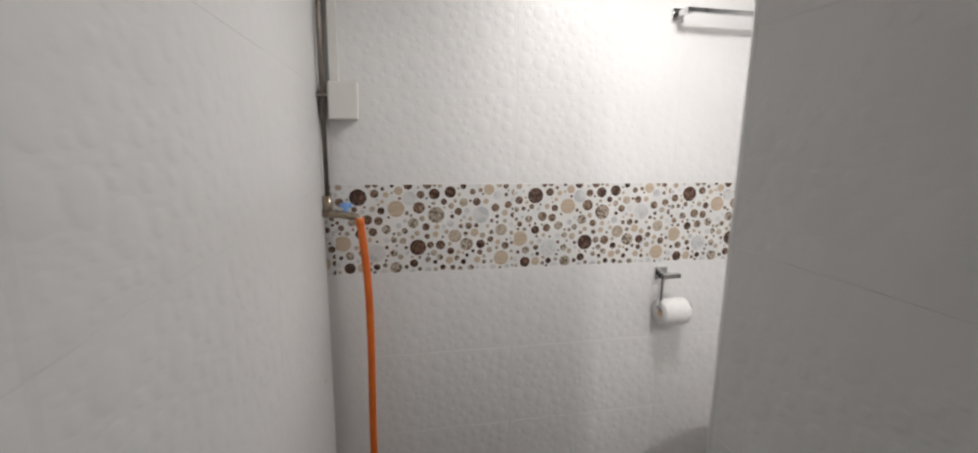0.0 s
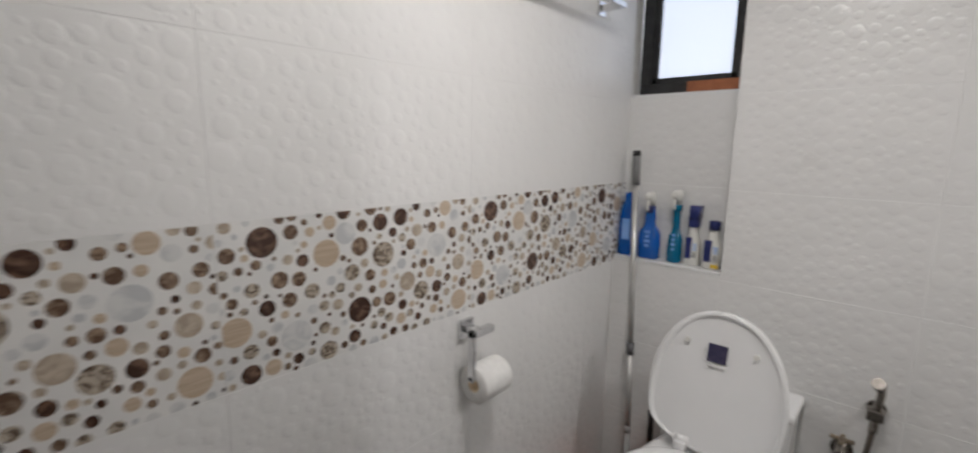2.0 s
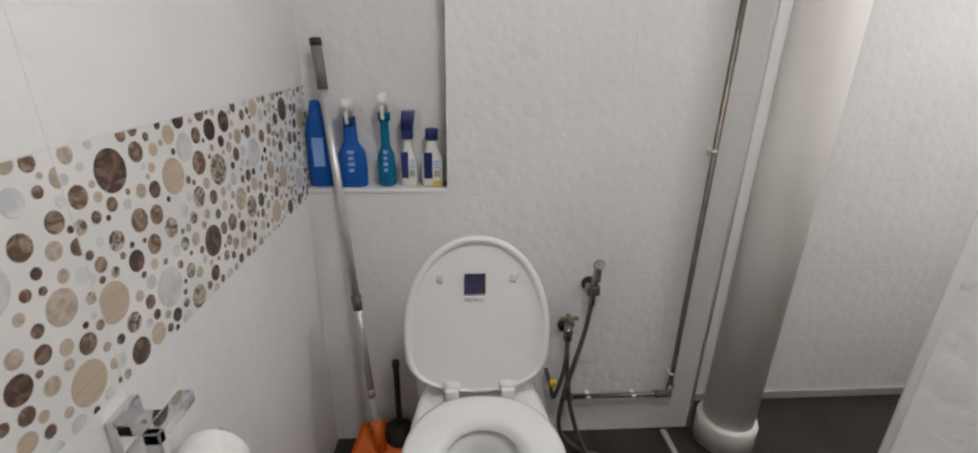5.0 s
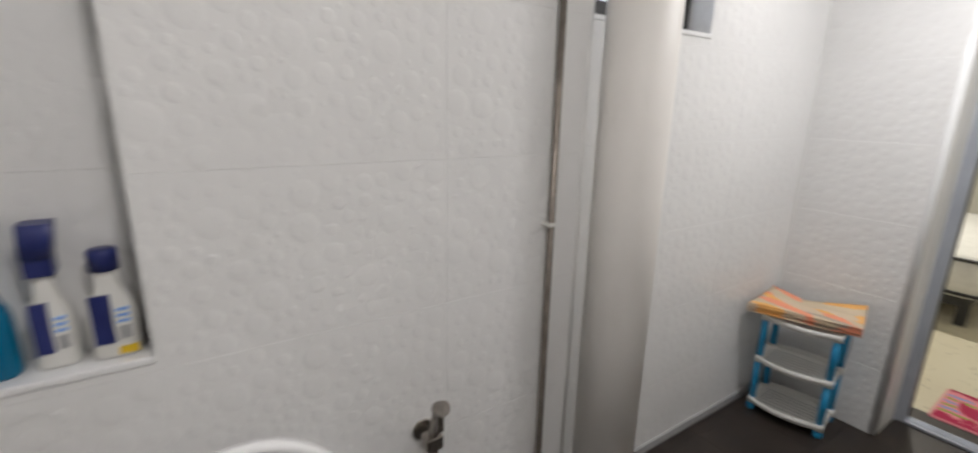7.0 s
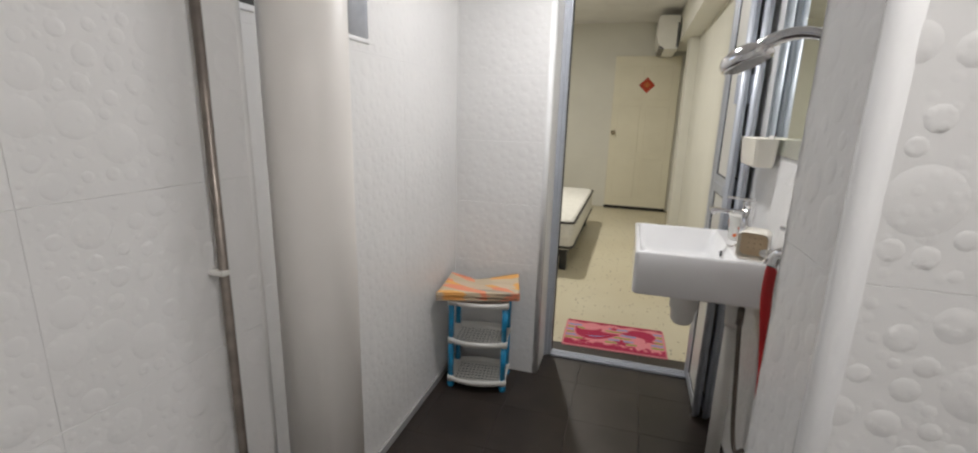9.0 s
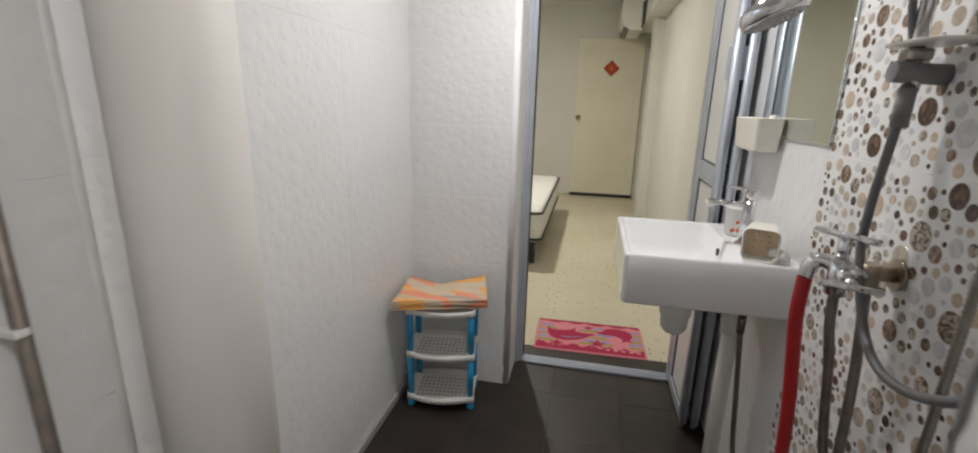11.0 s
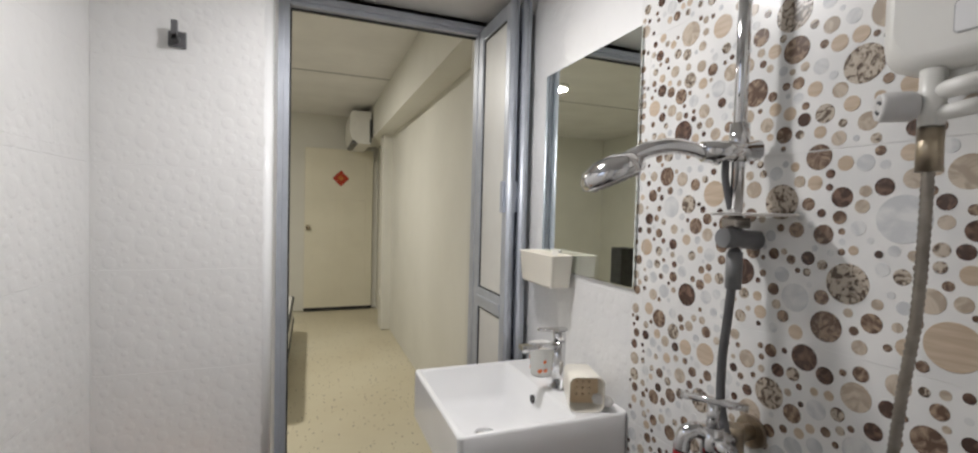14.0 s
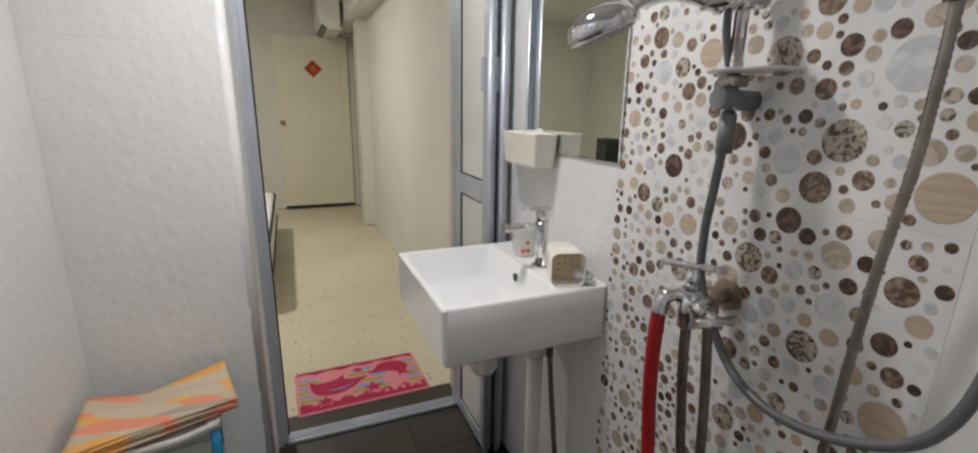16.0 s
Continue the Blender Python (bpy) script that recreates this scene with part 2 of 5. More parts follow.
def mesh_of(bm, name, mats, smooth=False):
    me = bpy.data.meshes.new(name)
    bm.normal_update()
    bm.to_mesh(me)
    bm.free()
    for m in (mats if isinstance(mats, (list, tuple)) else [mats]):
        me.materials.append(m)
    if smooth:
        for p in me.polygons:
            p.use_smooth = True
    return me


def add(bm, name, mats, parent=None, m=None, smooth=False):
    ob = new(name, mesh_of(bm, name, mats, smooth))
    if m is not None:
        ob.matrix_basis = m
    if parent is not None:
        ob.parent = parent
    return ob


def empty(name, m=None):
    ob = new(name)
    ob.empty_display_size = 0.05
    if m is not None:
        ob.matrix_basis = m
    return ob


def bm_box(x0, y0, z0, x1, y1, z1, bevel=0.0, seg=2, bm=None, mat=0):
    bm = bm or bmesh.new()
    r = bmesh.ops.create_cube(bm, size=1)
    for v in r["verts"]:
        v.co = Vector(((x0 + x1) / 2 + v.co.x * (x1 - x0), (y0 + y1) / 2 + v.co.y * (y1 - y0), (z0 + z1) / 2 + v.co.z * (z1 - z0)))
    faces = {f for v in r["verts"] for f in v.link_faces}
    for f in faces:
        f.material_index = mat
    if bevel:
        es = {e for v in r["verts"] for e in v.link_edges}
        out = bmesh.ops.bevel(bm, geom=list(es), offset=bevel, segments=seg, affect="EDGES", profile=0.6)
        for f in out["faces"]:
            f.material_index = mat
    return bm


def bm_lathe(profile, n=32, bm=None, m=None, mat=0, sx=1.0, sy=1.0):
    """Revolve (radius, z) pairs about z."""
    bm = bm or bmesh.new()
    m = m or Matrix()
    rings = []
    for r, z in profile:
        if r < 1e-5:
            rings.append([bm.verts.new(m @ Vector((0, 0, z)))])
        else:
            rings.append([bm.verts.new(m @ Vector((sx * r * math.cos(2 * math.pi * i / n), sy * r * math.sin(2 * math.pi * i / n), z))) for i in range(n)])
    for a, b in zip(rings, rings[1:]):
        for i in range(n):
            j = (i + 1) % n
            if len(a) == 1 and len(b) == 1:
                continue
            if len(a) == 1:
                f = bm.faces.new((a[0], b[j], b[i]))
            elif len(b) == 1:
                f = bm.faces.new((a[i], a[j], b[0]))
            else:
                f = bm.faces.new((a[i], a[j], b[j], b[i]))
            f.material_index = mat
            f.smooth = True
    return bm


def spline(points, step=8):
    P = [Vector(p) for p in points]
    if len(P) < 3:
        return P
    out = []
    for i in range(len(P) - 1):
        p0, p1, p2, p3 = P[max(i - 1, 0)], P[i], P[i + 1], P[min(i + 2, len(P) - 1)]
        for k in range(step):
            t = k / step
            out.append(0.5 * ((2 * p1) + (p2 - p0) * t + (2 * p0 - 5 * p1 + 4 * p2 - p3) * t * t + (3 * p1 - p0 - 3 * p2 + p3) * t ** 3))
    out.append(P[-1])
    return out


def bm_tube(points, r, n=12, bm=None, smooth=True, rib=0.0, pitch=0.004, mat=0):
    """A round tube along points; rib: ring relief, a ring each pitch metres."""
    bm = bm or bmesh.new()
    P = [Vector(p) for p in points]
    if rib:
        Q = [P[0]]
        for a, b in zip(P, P[1:]):
            k = max(1, round((b - a).length / (pitch / 2)))
            Q += [a.lerp(b, i / k) for i in range(1, k + 1)]
        P = Q
    rings, side = [], None
    for i, p in enumerate(P):
        d = (P[min(i + 1, len(P) - 1)] - P[max(i - 1, 0)]).normalized()
        if side is None:
            side = d.orthogonal().normalized()
        side = (side - d * side.dot(d)).normalized()
        up = d.cross(side)
        q = r + (rib if i % 2 else 0)
        rings.append([bm.verts.new(p + q * (side * math.cos(2 * math.pi * k / n) + up * math.sin(2 * math.pi * k / n))) for k in range(n)])
    for a, b in zip(rings, rings[1:]):
        for k in range(n):
            f = bm.faces.new((a[k], a[(k + 1) % n], b[(k + 1) % n], b[k]))
            f.smooth, f.material_index = smooth, mat
    for ring in (rings[0][::-1], rings[-1]):
        bm.faces.new(ring).material_index = mat
    return bm


def bm_loft(rings, bm=None, cap=True, smooth=True, mat=0):
    bm = bm or bmesh.new()
    R = [[bm.verts.new(p) for p in ring] for ring in rings]
    n = len(R[0])
    for a, b in zip(R, R[1:]):
        for k in range(n):
            f = bm.faces.new((a[k], a[(k + 1) % n], b[(k + 1) % n], b[k]))
            f.smooth, f.material_index = smooth, mat
    if cap:
        for ring in (R[0][::-1], R[-1]):
            f = bm.faces.new(ring)
            f.material_index = mat
    return bm


def rounded(w, h, r, n=5):
    """Rounded rectangle outline, centred."""
    out = []
    for cx, cy, a0 in ((w / 2 - r, h / 2 - r, 0), (-w / 2 + r, h / 2 - r, 90), (-w / 2 + r, -h / 2 + r, 180), (w / 2 - r, -h / 2 + r, 270)):
        for i in range(n + 1):
            a = radians(a0 + 90 * i / n)
            out.append((cx + r * math.cos(a), cy + r * math.sin(a)))
    return out


def cyl(p0, p1, r, n=16, bm=None, mat=0):
    return bm_tube([p0, p1], r, n, bm, mat=mat)


def thing(name, base, parts, label="", category="", group="", kind=""):
    """An empty at base that carries parts built in world places."""
    e = empty(name, Matrix.Translation(base))
    for p in parts:
        p.parent = e
        p.matrix_basis = Matrix.Translation(-Vector(base)) @ p.matrix_basis
    return tagged(e, label, category, group, kind)


def single(bm, name, mats, base, label, category, smooth=False, group="", kind=""):
    bmesh.ops.translate(bm, verts=bm.verts, vec=-Vector(base))
    ob = add(bm, name, mats, None, Matrix.Translation(base), smooth)
    return tagged(ob, label, category, group, kind)


def structure(bm, name, mats, label, category="wall"):
    return tagged(add(bm, name, mats), label, category, kind="structure")


# ---------------------------------------------------------------- shell
T = 0.009          # tile thickness
WALLS = {}


def wall(name, x0, y0, x1, y1, z0=0.0, z1=CEIL, mat=M_GROUT, label="white bubble-relief tiled bathroom wall"):
    WALLS[name] = structure(bm_box(x0, y0, z0, x1, y1, z1), name, mat, label)
    return WALLS[name]


X1, XA = 1.985, 2.125              # toilet wall, wall with the rack
YB, YD = -2.72, -2.94              # wall beside the door, door frame
XS = 0.83                          # sink and shower wall
LEDGE = 0.907

wall("wall_north", -0.18, T, 2.3, 0.15)
wall("wall_west", -0.18, -3.0, -0.03 - T, T)
wall("wall_toilet", X1 + T, -1.266 + T, 2.25, -0.392)
wall("wall_under_niche", X1 + T, -0.392, 2.25, T, 0, LEDGE - 0.012)
wall("wall_niche_back", 2.06 + T, -0.392, 2.2, T, LEDGE - 0.012, 1.50)
wall("wall_over_window", 2.06 + T, -0.392, 2.2, T, 2.06, CEIL)
wall("wall_east_low", XA + T, YB - 0.22, 2.3, -1.266 + T, 0, 1.515)
wall("wall_east_pier", XA + T, YB - 0.22, 2.3, -1.925, 1.515, CEIL)
wall("wall_east_top", XA + T, -1.925, 2.3, -1.266 + T, 2.06, CEIL)
wall("wall_south", 1.70 + T, YD - 0.02, XA + T, YB - T)
wall("wall_partition", 0.671 + T, -3.0, XS - T, -1.11, label="tiled partition between the two lanes")
wall("wall_partition_end", 0.671 + T, -1.119 + T, 1.13 - T, -0.97 - T, label="tiled end of the partition with rounded corners")
wall("wall_lane_end", -0.18, -3.0, 0.68, -2.85, mat=M_PAINT, label="plain white wall closing the lane")

structure(bm_box(-0.18, -3.0, CEIL, 2.3, 0.15, CEIL + 0.1), "ceiling", M_PAINT, "white painted bathroom ceiling", "ceiling")
FLOOR = structure(bm_box(-0.18, -3.12, -0.2, 2.3, 0.15, -0.008), "floor", M_DGROUT, "dark brown tiled bathroom floor", "floor")

# ledge, reveals and trims
structure(bm_box(X1 - 0.001, -0.392, LEDGE - 0.012, 2.0645, -0.002, LEDGE, 0.003), "niche_ledge", M_PORCELAIN, "white ledge of the wall niche", "ledge")
structure(bm_box(2.062, -0.388, 1.496, 2.19, -0.002, 1.508, 0.003), "window_sill_niche", M_PORCELAIN, "white window sill in the niche", "sill")
structure(bm_box(XA - 0.004, -1.925, 1.508, 2.29, -1.28, 1.522, 0.003), "window_sill_east", M_PORCELAIN, "white sill of the small window", "sill")
structure(bm_box(XA - 0.012, YB + 0.002, 0.0, XA - 0.0005, -1.26, 0.035, 0.003), "baseboard", M_LGREY, "grey strip along the foot of the wall", "baseboard")
# rounded corner trims
structure(bm_tube([(1.668 + 0.02, YB - 0.02, 0), (1.668 + 0.02, YB - 0.02, CEIL)], 0.021, 20), "trim_door_corner", M_PORCELAIN, "rounded white corner trim", "trim")
structure(bm_tube([(1.13 - 0.0125, -0.97 - 0.0125, 0), (1.13 - 0.0125, -0.97 - 0.0125, CEIL)], 0.0140, 28), "trim_partition", M_PORCELAIN, "rounded white corner trim on the partition", "trim")
structure(bm_tube([(0.671 + 0.0125, -0.97 - 0.0125, 0), (0.671 + 0.0125, -0.97 - 0.0125, CEIL)], 0.0135, 20), "trim_partition", M_PORCELAIN, "rounded white corner trim on the partition", "trim")
structure(bm_tube([(X1 + 0.011, -1.266 + 0.011, 0), (X1 + 0.011, -1.266 + 0.011, CEIL)], 0.0125, 16), "trim_toilet_wall", M_PRINT, "white corner trim of the toilet wall", "trim")

# ---------------------------------------------------------------- bedroom shell
BC = 2.58
structure(bm_box(-0.5, -8.2, -0.2, 5.2, -3.12, -0.0045), "floor_bedroom", M_TERRAZZO, "cream terrazzo bedroom floor with brown chips", "floor")
structure(bm_box(-0.5, -8.2, BC, 5.2, -2.9, BC + 0.1), "ceiling_bedroom", M_PAINT, "white panelled bedroom ceiling", "ceiling")
structure(bm_box(0.0, -5.62, BC - 0.006, 5.0, -5.605, BC + 0.01), "ceiling_seam", M_LGREY, "grey seam between ceiling panels", "trim")
structure(bm_box(0.45, -8.0, 0, 0.70, -3.0, BC), "wall_bedroom_west", M_CREAM, "cream painted bedroom wall")
structure(bm_box(0.40, -8.0, 2.2, 0.88, -3.02, BC, 0.004), "beam", M_CREAM, "cream painted beam along the bedroom wall", "beam")
structure(bm_box(0.60, -6.72, 0, 0.80, -6.46, 2.2, 0.004), "pillar", M_CREAM, "cream painted pillar", "pillar")
structure(bm_box(0.4, -7.85, 0, 5.0, -7.70, BC), "wall_bedroom_south", M_CREAM, "cream painted bedroom wall with the door")
structure(bm_box(4.6, -8.0, 0, 4.75, -2.9, BC), "wall_bedroom_east", M_CREAM, "cream painted bedroom wall")
structure(bm_box(1.72, -3.11, 0, 4.75, YD - 0.02, BC), "wall_bedroom_north", M_CREAM, "cream painted bedroom wall beside the bathroom")
structure(bm_box(0.4, -3.11, CEIL, 1.72, YD - 0.02, BC), "wall_over_door", M_CREAM, "cream painted wall over the bathroom door")
structure(bm_box(0.4, -3.11, 0, 0.90, -3.0, CEIL), "wall_door_jamb", M_CREAM, "cream painted wall beside the bathroom door")
structure(bm_box(1.69, -3.11, 0, 1.72, YD - 0.02, CEIL), "wall_door_reveal", M_CREAM, "cream painted door reveal")

# ---------------------------------------------------------------- round things of the room
def ceiling_lamp(x, y, z, r=0.11):
    body = add(bm_lathe([(0, z), (r, z), (r, z - 0.02), (r - 0.008, z - 0.026)], 40), "body", M_WHITE)
    glow = add(bm_lathe([(r - 0.008, z - 0.026), (r - 0.02, z - 0.034), (0, z - 0.036)], 40), "diffuser", M_LAMP)
    return thing("ceiling_lamp", (x, y, z), [shift(body, x, y), shift(glow, x, y)], "round white lit lamp flush on the ceiling", "lamp", "ceiling lamps")


def shift(ob, x=0, y=0, z=0):
    ob.matrix_basis = Matrix.Translation((x, y, z)) @ ob.matrix_basis
    return ob


ceiling_lamp(*LAMP_A, CEIL)
ceiling_lamp(*LAMP_B, CEIL)
ceiling_lamp(2.3, -5.1, BC, 0.10)

# soil stack
bm = bm_tube([(1.93, -1.36, 0), (1.93, -1.36, CEIL)], 0.083, 48)
stack = add(bm, "pipe", M_CREAMP)
bm = bm_lathe([(0.083, 0.0), (0.098, 0.0), (0.098, 0.09), (0.094, 0.10), (0.083, 0.102)], 48)
collar = shift(add(bm, "collar", M_CREAMP), 1.93, -1.36)
thing("soil_pipe", (1.93, -1.36, 0), [stack, collar], "thick cream plastic soil pipe standing by the wall", "pipe")

# ---------------------------------------------------------------- windows
def window(name, x, y0, y1, z0, z1, label):
    e = empty(name, Matrix.Translation((x, y0, z0)))
    w, h, f = y1 - y0, z1 - z0, 0.04
    bm = bm_box(0, 0, 0, 0.05, w, f, 0.003)
    bm_box(0, 0, h - f, 0.05, w, h, 0.003, bm=bm)
    bm_box(0, 0, f, 0.05, f, h - f, 0.003, bm=bm)
    bm_box(0, w - f, f, 0.05, w, h - f, 0.003, bm=bm)
    bm_box(0.012, f - 0.002, f, 0.04, f + 0.022, h - f, 0.002, bm=bm)
    bm_box(0.012, w - f - 0.022, f, 0.04, w - f + 0.002, h - f, 0.002, bm=bm)
    bm_box(0.012, f, f - 0.002, 0.04, w - f, f + 0.02, 0.002, bm=bm)
    add(bm, "frame", M_BLACK, e)
    add(bm_box(0.022, f + 0.015, f + 0.014, 0.028, w - f - 0.015, h - f), "pane", M_FROST, e)
    return tagged(e, label, "window", kind="structure")


window("window_1", 2.10, -0.39, -0.012, 1.509, 2.06, "small black-framed frosted window over the niche")
window("window_2", 2.21, -1.923, -1.28, 1.524, 2.06, "small black-framed frosted window high in the wall")
single(bm_box(2.068, -0.37, 1.5085, 2.098, -0.20, 1.545, 0.004), "brick", M_BRICK, (2.083, -0.28, 1.5085), "orange-brown piece of brick on the window sill", "brick")

# ---------------------------------------------------------------- bathroom door
def door_frame():
    parts = []
    for x0, x1 in ((1.632, 1.69), (0.872, 0.928)):
        bm = bm_box(x0, YD - 0.05, 0.001, x1, YD, 2.128, 0.003)
        bm_box(x0 + 0.018, YD - 0.001, 0.001, x1 - 0.012, YD + 0.012, 2.10, 0.002, bm=bm)
        parts.append(add(bm, "jamb", M_ALU))
    bm = bm_box(0.928, YD - 0.05, 2.085, 1.632, YD, 2.128, 0.003)
    bm_box(0.9, YD - 0.001, 2.10, 1.66, YD + 0.012, 2.118, 0.002, bm=bm)
    parts.append(add(bm, "head", M_ALU))
    bm = bm_box(0.928, YD - 0.05, 0.001, 1.632, YD + 0.01, 0.014, 0.002)
    for k in range(3):
        bm_box(0.93, YD - 0.04 + 0.016 * k, 0.014, 1.63, YD - 0.034 + 0.016 * k, 0.02, 0.001, 1, bm=bm)
    parts.append(add(bm, "threshold", M_ALU))
    bm = bm_box(1.627, YD - 0.04, 0.02, 1.6325, YD - 0.028, 2.085)
    bm_box(0.93, YD - 0.04, 2.079, 1.63, YD - 0.028, 2.0855, bm=bm)
    parts.append(add(bm, "gasket", M_BLACK))
    tagged(thing("door_1", (1.28, YD, 0), parts, "grey aluminium frame of the open folding door", "door frame"), kind="structure")


door_frame()


def leaf(name, x, y0, y1):
    """A folded-back leaf: aluminium stiles and rails, two white panels with black gaskets."""
    e = empty(name, Matrix.Translation((x, y0, 0.012)))
    L, H, s, d = y1 - y0, 2.085, 0.052, 0.028
    bm = bm_box(-d / 2, 0, 0, d / 2, s, H, 0.003)
    bm_box(-d / 2, L - s, 0, d / 2, L, H, 0.006, bm=bm)
    for z in (0.0, 0.985, H - s):
        bm_box(-d / 2, s, z, d / 2, L - s, z + (0.075 if z == 0.985 else s), 0.003, bm=bm)
    bm_box(d / 2 - 0.004, s, 1.01, d / 2 + 0.003, L - s, 1.03, 0.001, bm=bm)
    bm_tube([(d / 2 - 0.004, L + 0.004, 0), (d / 2 - 0.004, L + 0.004, H + 0.005)], 0.011, 12, bm)
    add(bm, "frame", M_ALU, e)
    for z0, z1 in ((s, 0.985), (1.06, H - s)):
        add(bm_box(-0.006, s, z0, 0.006, L - s, z1), "panel", M_PANEL, e)
        g = bm_box(-0.009, s, z0, 0.009, s + 0.009, z1)
        bm_box(-0.009, L - s - 0.006, z0, 0.009, L - s, z1, bm=g)
        bm_box(-0.009, s, z0, 0.009, L - s, z0 + 0.006, bm=g)
        bm_box(-0.009, s, z1 - 0.006, 0.009, L - s, z1, bm=g)
        add(g, "gasket", M_BLACK, e)
    h = bm_box(d / 2, L - 0.045, 1.36, d / 2 + 0.012, L - 0.022, 1.47, 0.004)
    add(h, "handle", M_ALU, e)
    return e


l1 = leaf("folding_door_leaf", 0.912, YD + 0.004, -2.60)
tagged(l1, "open folding door leaf of grey aluminium with white panels", "door", "door leaves")
l2 = leaf("folding_door_leaf", 0.868, YD + 0.016, -2.595)
tagged(l2, "open folding door leaf of grey aluminium with white panels", "door", "door leaves")

# ---------------------------------------------------------------- toilet
def ring_oval(cx, cy, z, front, back, half, n=40, sq=2.3):
    """Egg outline: front reach towards -x, back reach towards +x, half width in y."""
    out = []
    for i in range(n):
        a = 2 * math.pi * i / n
        c, s = math.cos(a), math.sin(a)
        k = back if c > 0 else front
        out.append((cx + k * math.copysign(abs(c) ** (2 / sq), c), cy + half * math.copysign(abs(s) ** (2 / sq), s), z))
    return out


TY = -0.478


def toilet():
    parts = []
    # bowl with skirted base and an open basin
    rings = [ring_oval(1.52, TY, 0.002, 0.25, 0.42, 0.125), ring_oval(1.52, TY, 0.06, 0.255, 0.43, 0.125), ring_oval(1.52, TY, 0.18, 0.26, 0.43, 0.13),
             ring_oval(1.50, TY, 0.30, 0.30, 0.45, 0.165), ring_oval(1.48, TY, 0.37, 0.32, 0.45, 0.182), ring_oval(1.48, TY, 0.392, 0.32, 0.45, 0.183),
             ring_oval(1.48, TY, 0.396, 0.30, 0.42, 0.17), ring_oval(1.44, TY, 0.394, 0.20, 0.165, 0.115), ring_oval(1.44, TY, 0.34, 0.19, 0.155, 0.105),
             ring_oval(1.46, TY, 0.24, 0.13, 0.11, 0.07), ring_oval(1.47, TY, 0.20, 0.07, 0.06, 0.04)]
    parts.append(add(bm_loft(rings), "bowl", M_PORCELAIN))
    water = bm_loft([ring_oval(1.46, TY, 0.252, 0.125, 0.105, 0.068), ring_oval(1.46, TY, 0.254, 0.125, 0.105, 0.068)])
    parts.append(add(water, "water", M_CLEAR))
    # seat ring
    o = lambda z, g: ring_oval(1.48, TY, z, 0.315 - g, 0.22 - g, 0.192 - g)
    i_ = lambda z, g: ring_oval(1.44, TY, z, 0.175 + g, 0.155 + g, 0.100 + g)
    rings = [i_(0.400, 0), o(0.400, 0.006), o(0.406, 0.0), o(0.418, 0.002), o(0.424, 0.014), i_(0.424, 0.022), i_(0.416, 0.005), i_(0.400, 0)]
    parts.append(add(bm_loft(rings, cap=False), "seat", M_PORCELAIN))
    # raised lid, leaning against the tank
    lid = bmesh.new()
    base, W, lean = 0.425, 0.190, 0.085
    def lid_ring(d, grow):
        out = []
        n = 48
        for k in range(n):
            a = 2 * math.pi * k / n
            c, s = math.cos(a), math.sin(a)
            yy = (W + grow) * math.copysign(abs(c) ** 0.92, c)
            hi_, lo_ = 0.262, 0.148
            if s < 0:
                yy *= 0.90 + 0.10 * (1 - abs(s))
            zz = lo_ + (hi_ * abs(s) ** 0.97 if s > 0 else -lo_ * abs(s) ** 0.45) + (grow if s > 0 else 0)
            out.append((1.715 + d + lean * zz / 0.41, TY + 0.007 + yy, base + zz))
        return out
    bm_loft([lid_ring(0.002, -0.016), lid_ring(-0.006, -0.012), lid_ring(-0.010, -0.004), lid_ring(-0.004, 0.003), lid_ring(0.012, 0.0), lid_ring(0.02, -0.02)], lid)
    parts.append(add(lid, "lid", M_PORCELAIN))
    for dy in (-0.075, 0.075):
        bm = bm_tube([(1.715, TY + dy - 0.022, 0.437), (1.715, TY + dy + 0.022, 0.437)], 0.013, 16)
        bm_box(1.69, TY + dy - 0.018, 0.405, 1.735, TY + dy + 0.018, 0.438, 0.004, bm=bm)
        parts.append(add(bm, "hinge", M_PORCELAIN))
    for dy in (-0.088, 0.102):
        parts.append(add(bm_tube([(1.776, TY + dy, 0.735), (1.7685, TY + dy, 0.736)], 0.008, 12), "bumper", M_WHITE))
    # tank behind the lid
    bm = bm_box(1.82, TY - 0.182, 0.30, 1.978, TY + 0.182, 0.545, 0.02, 3)
    bm_box(1.815, TY - 0.19, 0.545, 1.98, TY + 0.19, 0.575, 0.012, 3, bm=bm)
    parts.append(add(bm, "tank", M_PORCELAIN))
    # paper label on the lid
    lab = pose(1.7695, TY + 0.013, 0.716, 90, 0, -90) @ pose(0, 0, 0, -11.5, 0, 0)
    bm = bm_box(-0.027, -0.027, 0, 0.027, 0.027, 0.0012)
    parts.append(add(bm, "label", M_LABEL, m=lab))
    bm = bm_box(-0.025, -0.04, 0, 0.025, -0.033, 0.001)
    parts.append(add(bm, "label_strip", M_PAPER, m=lab))
    thing("toilet", (1.5, TY, 0), parts, "white one-piece toilet with its lid raised", "toilet")


toilet()

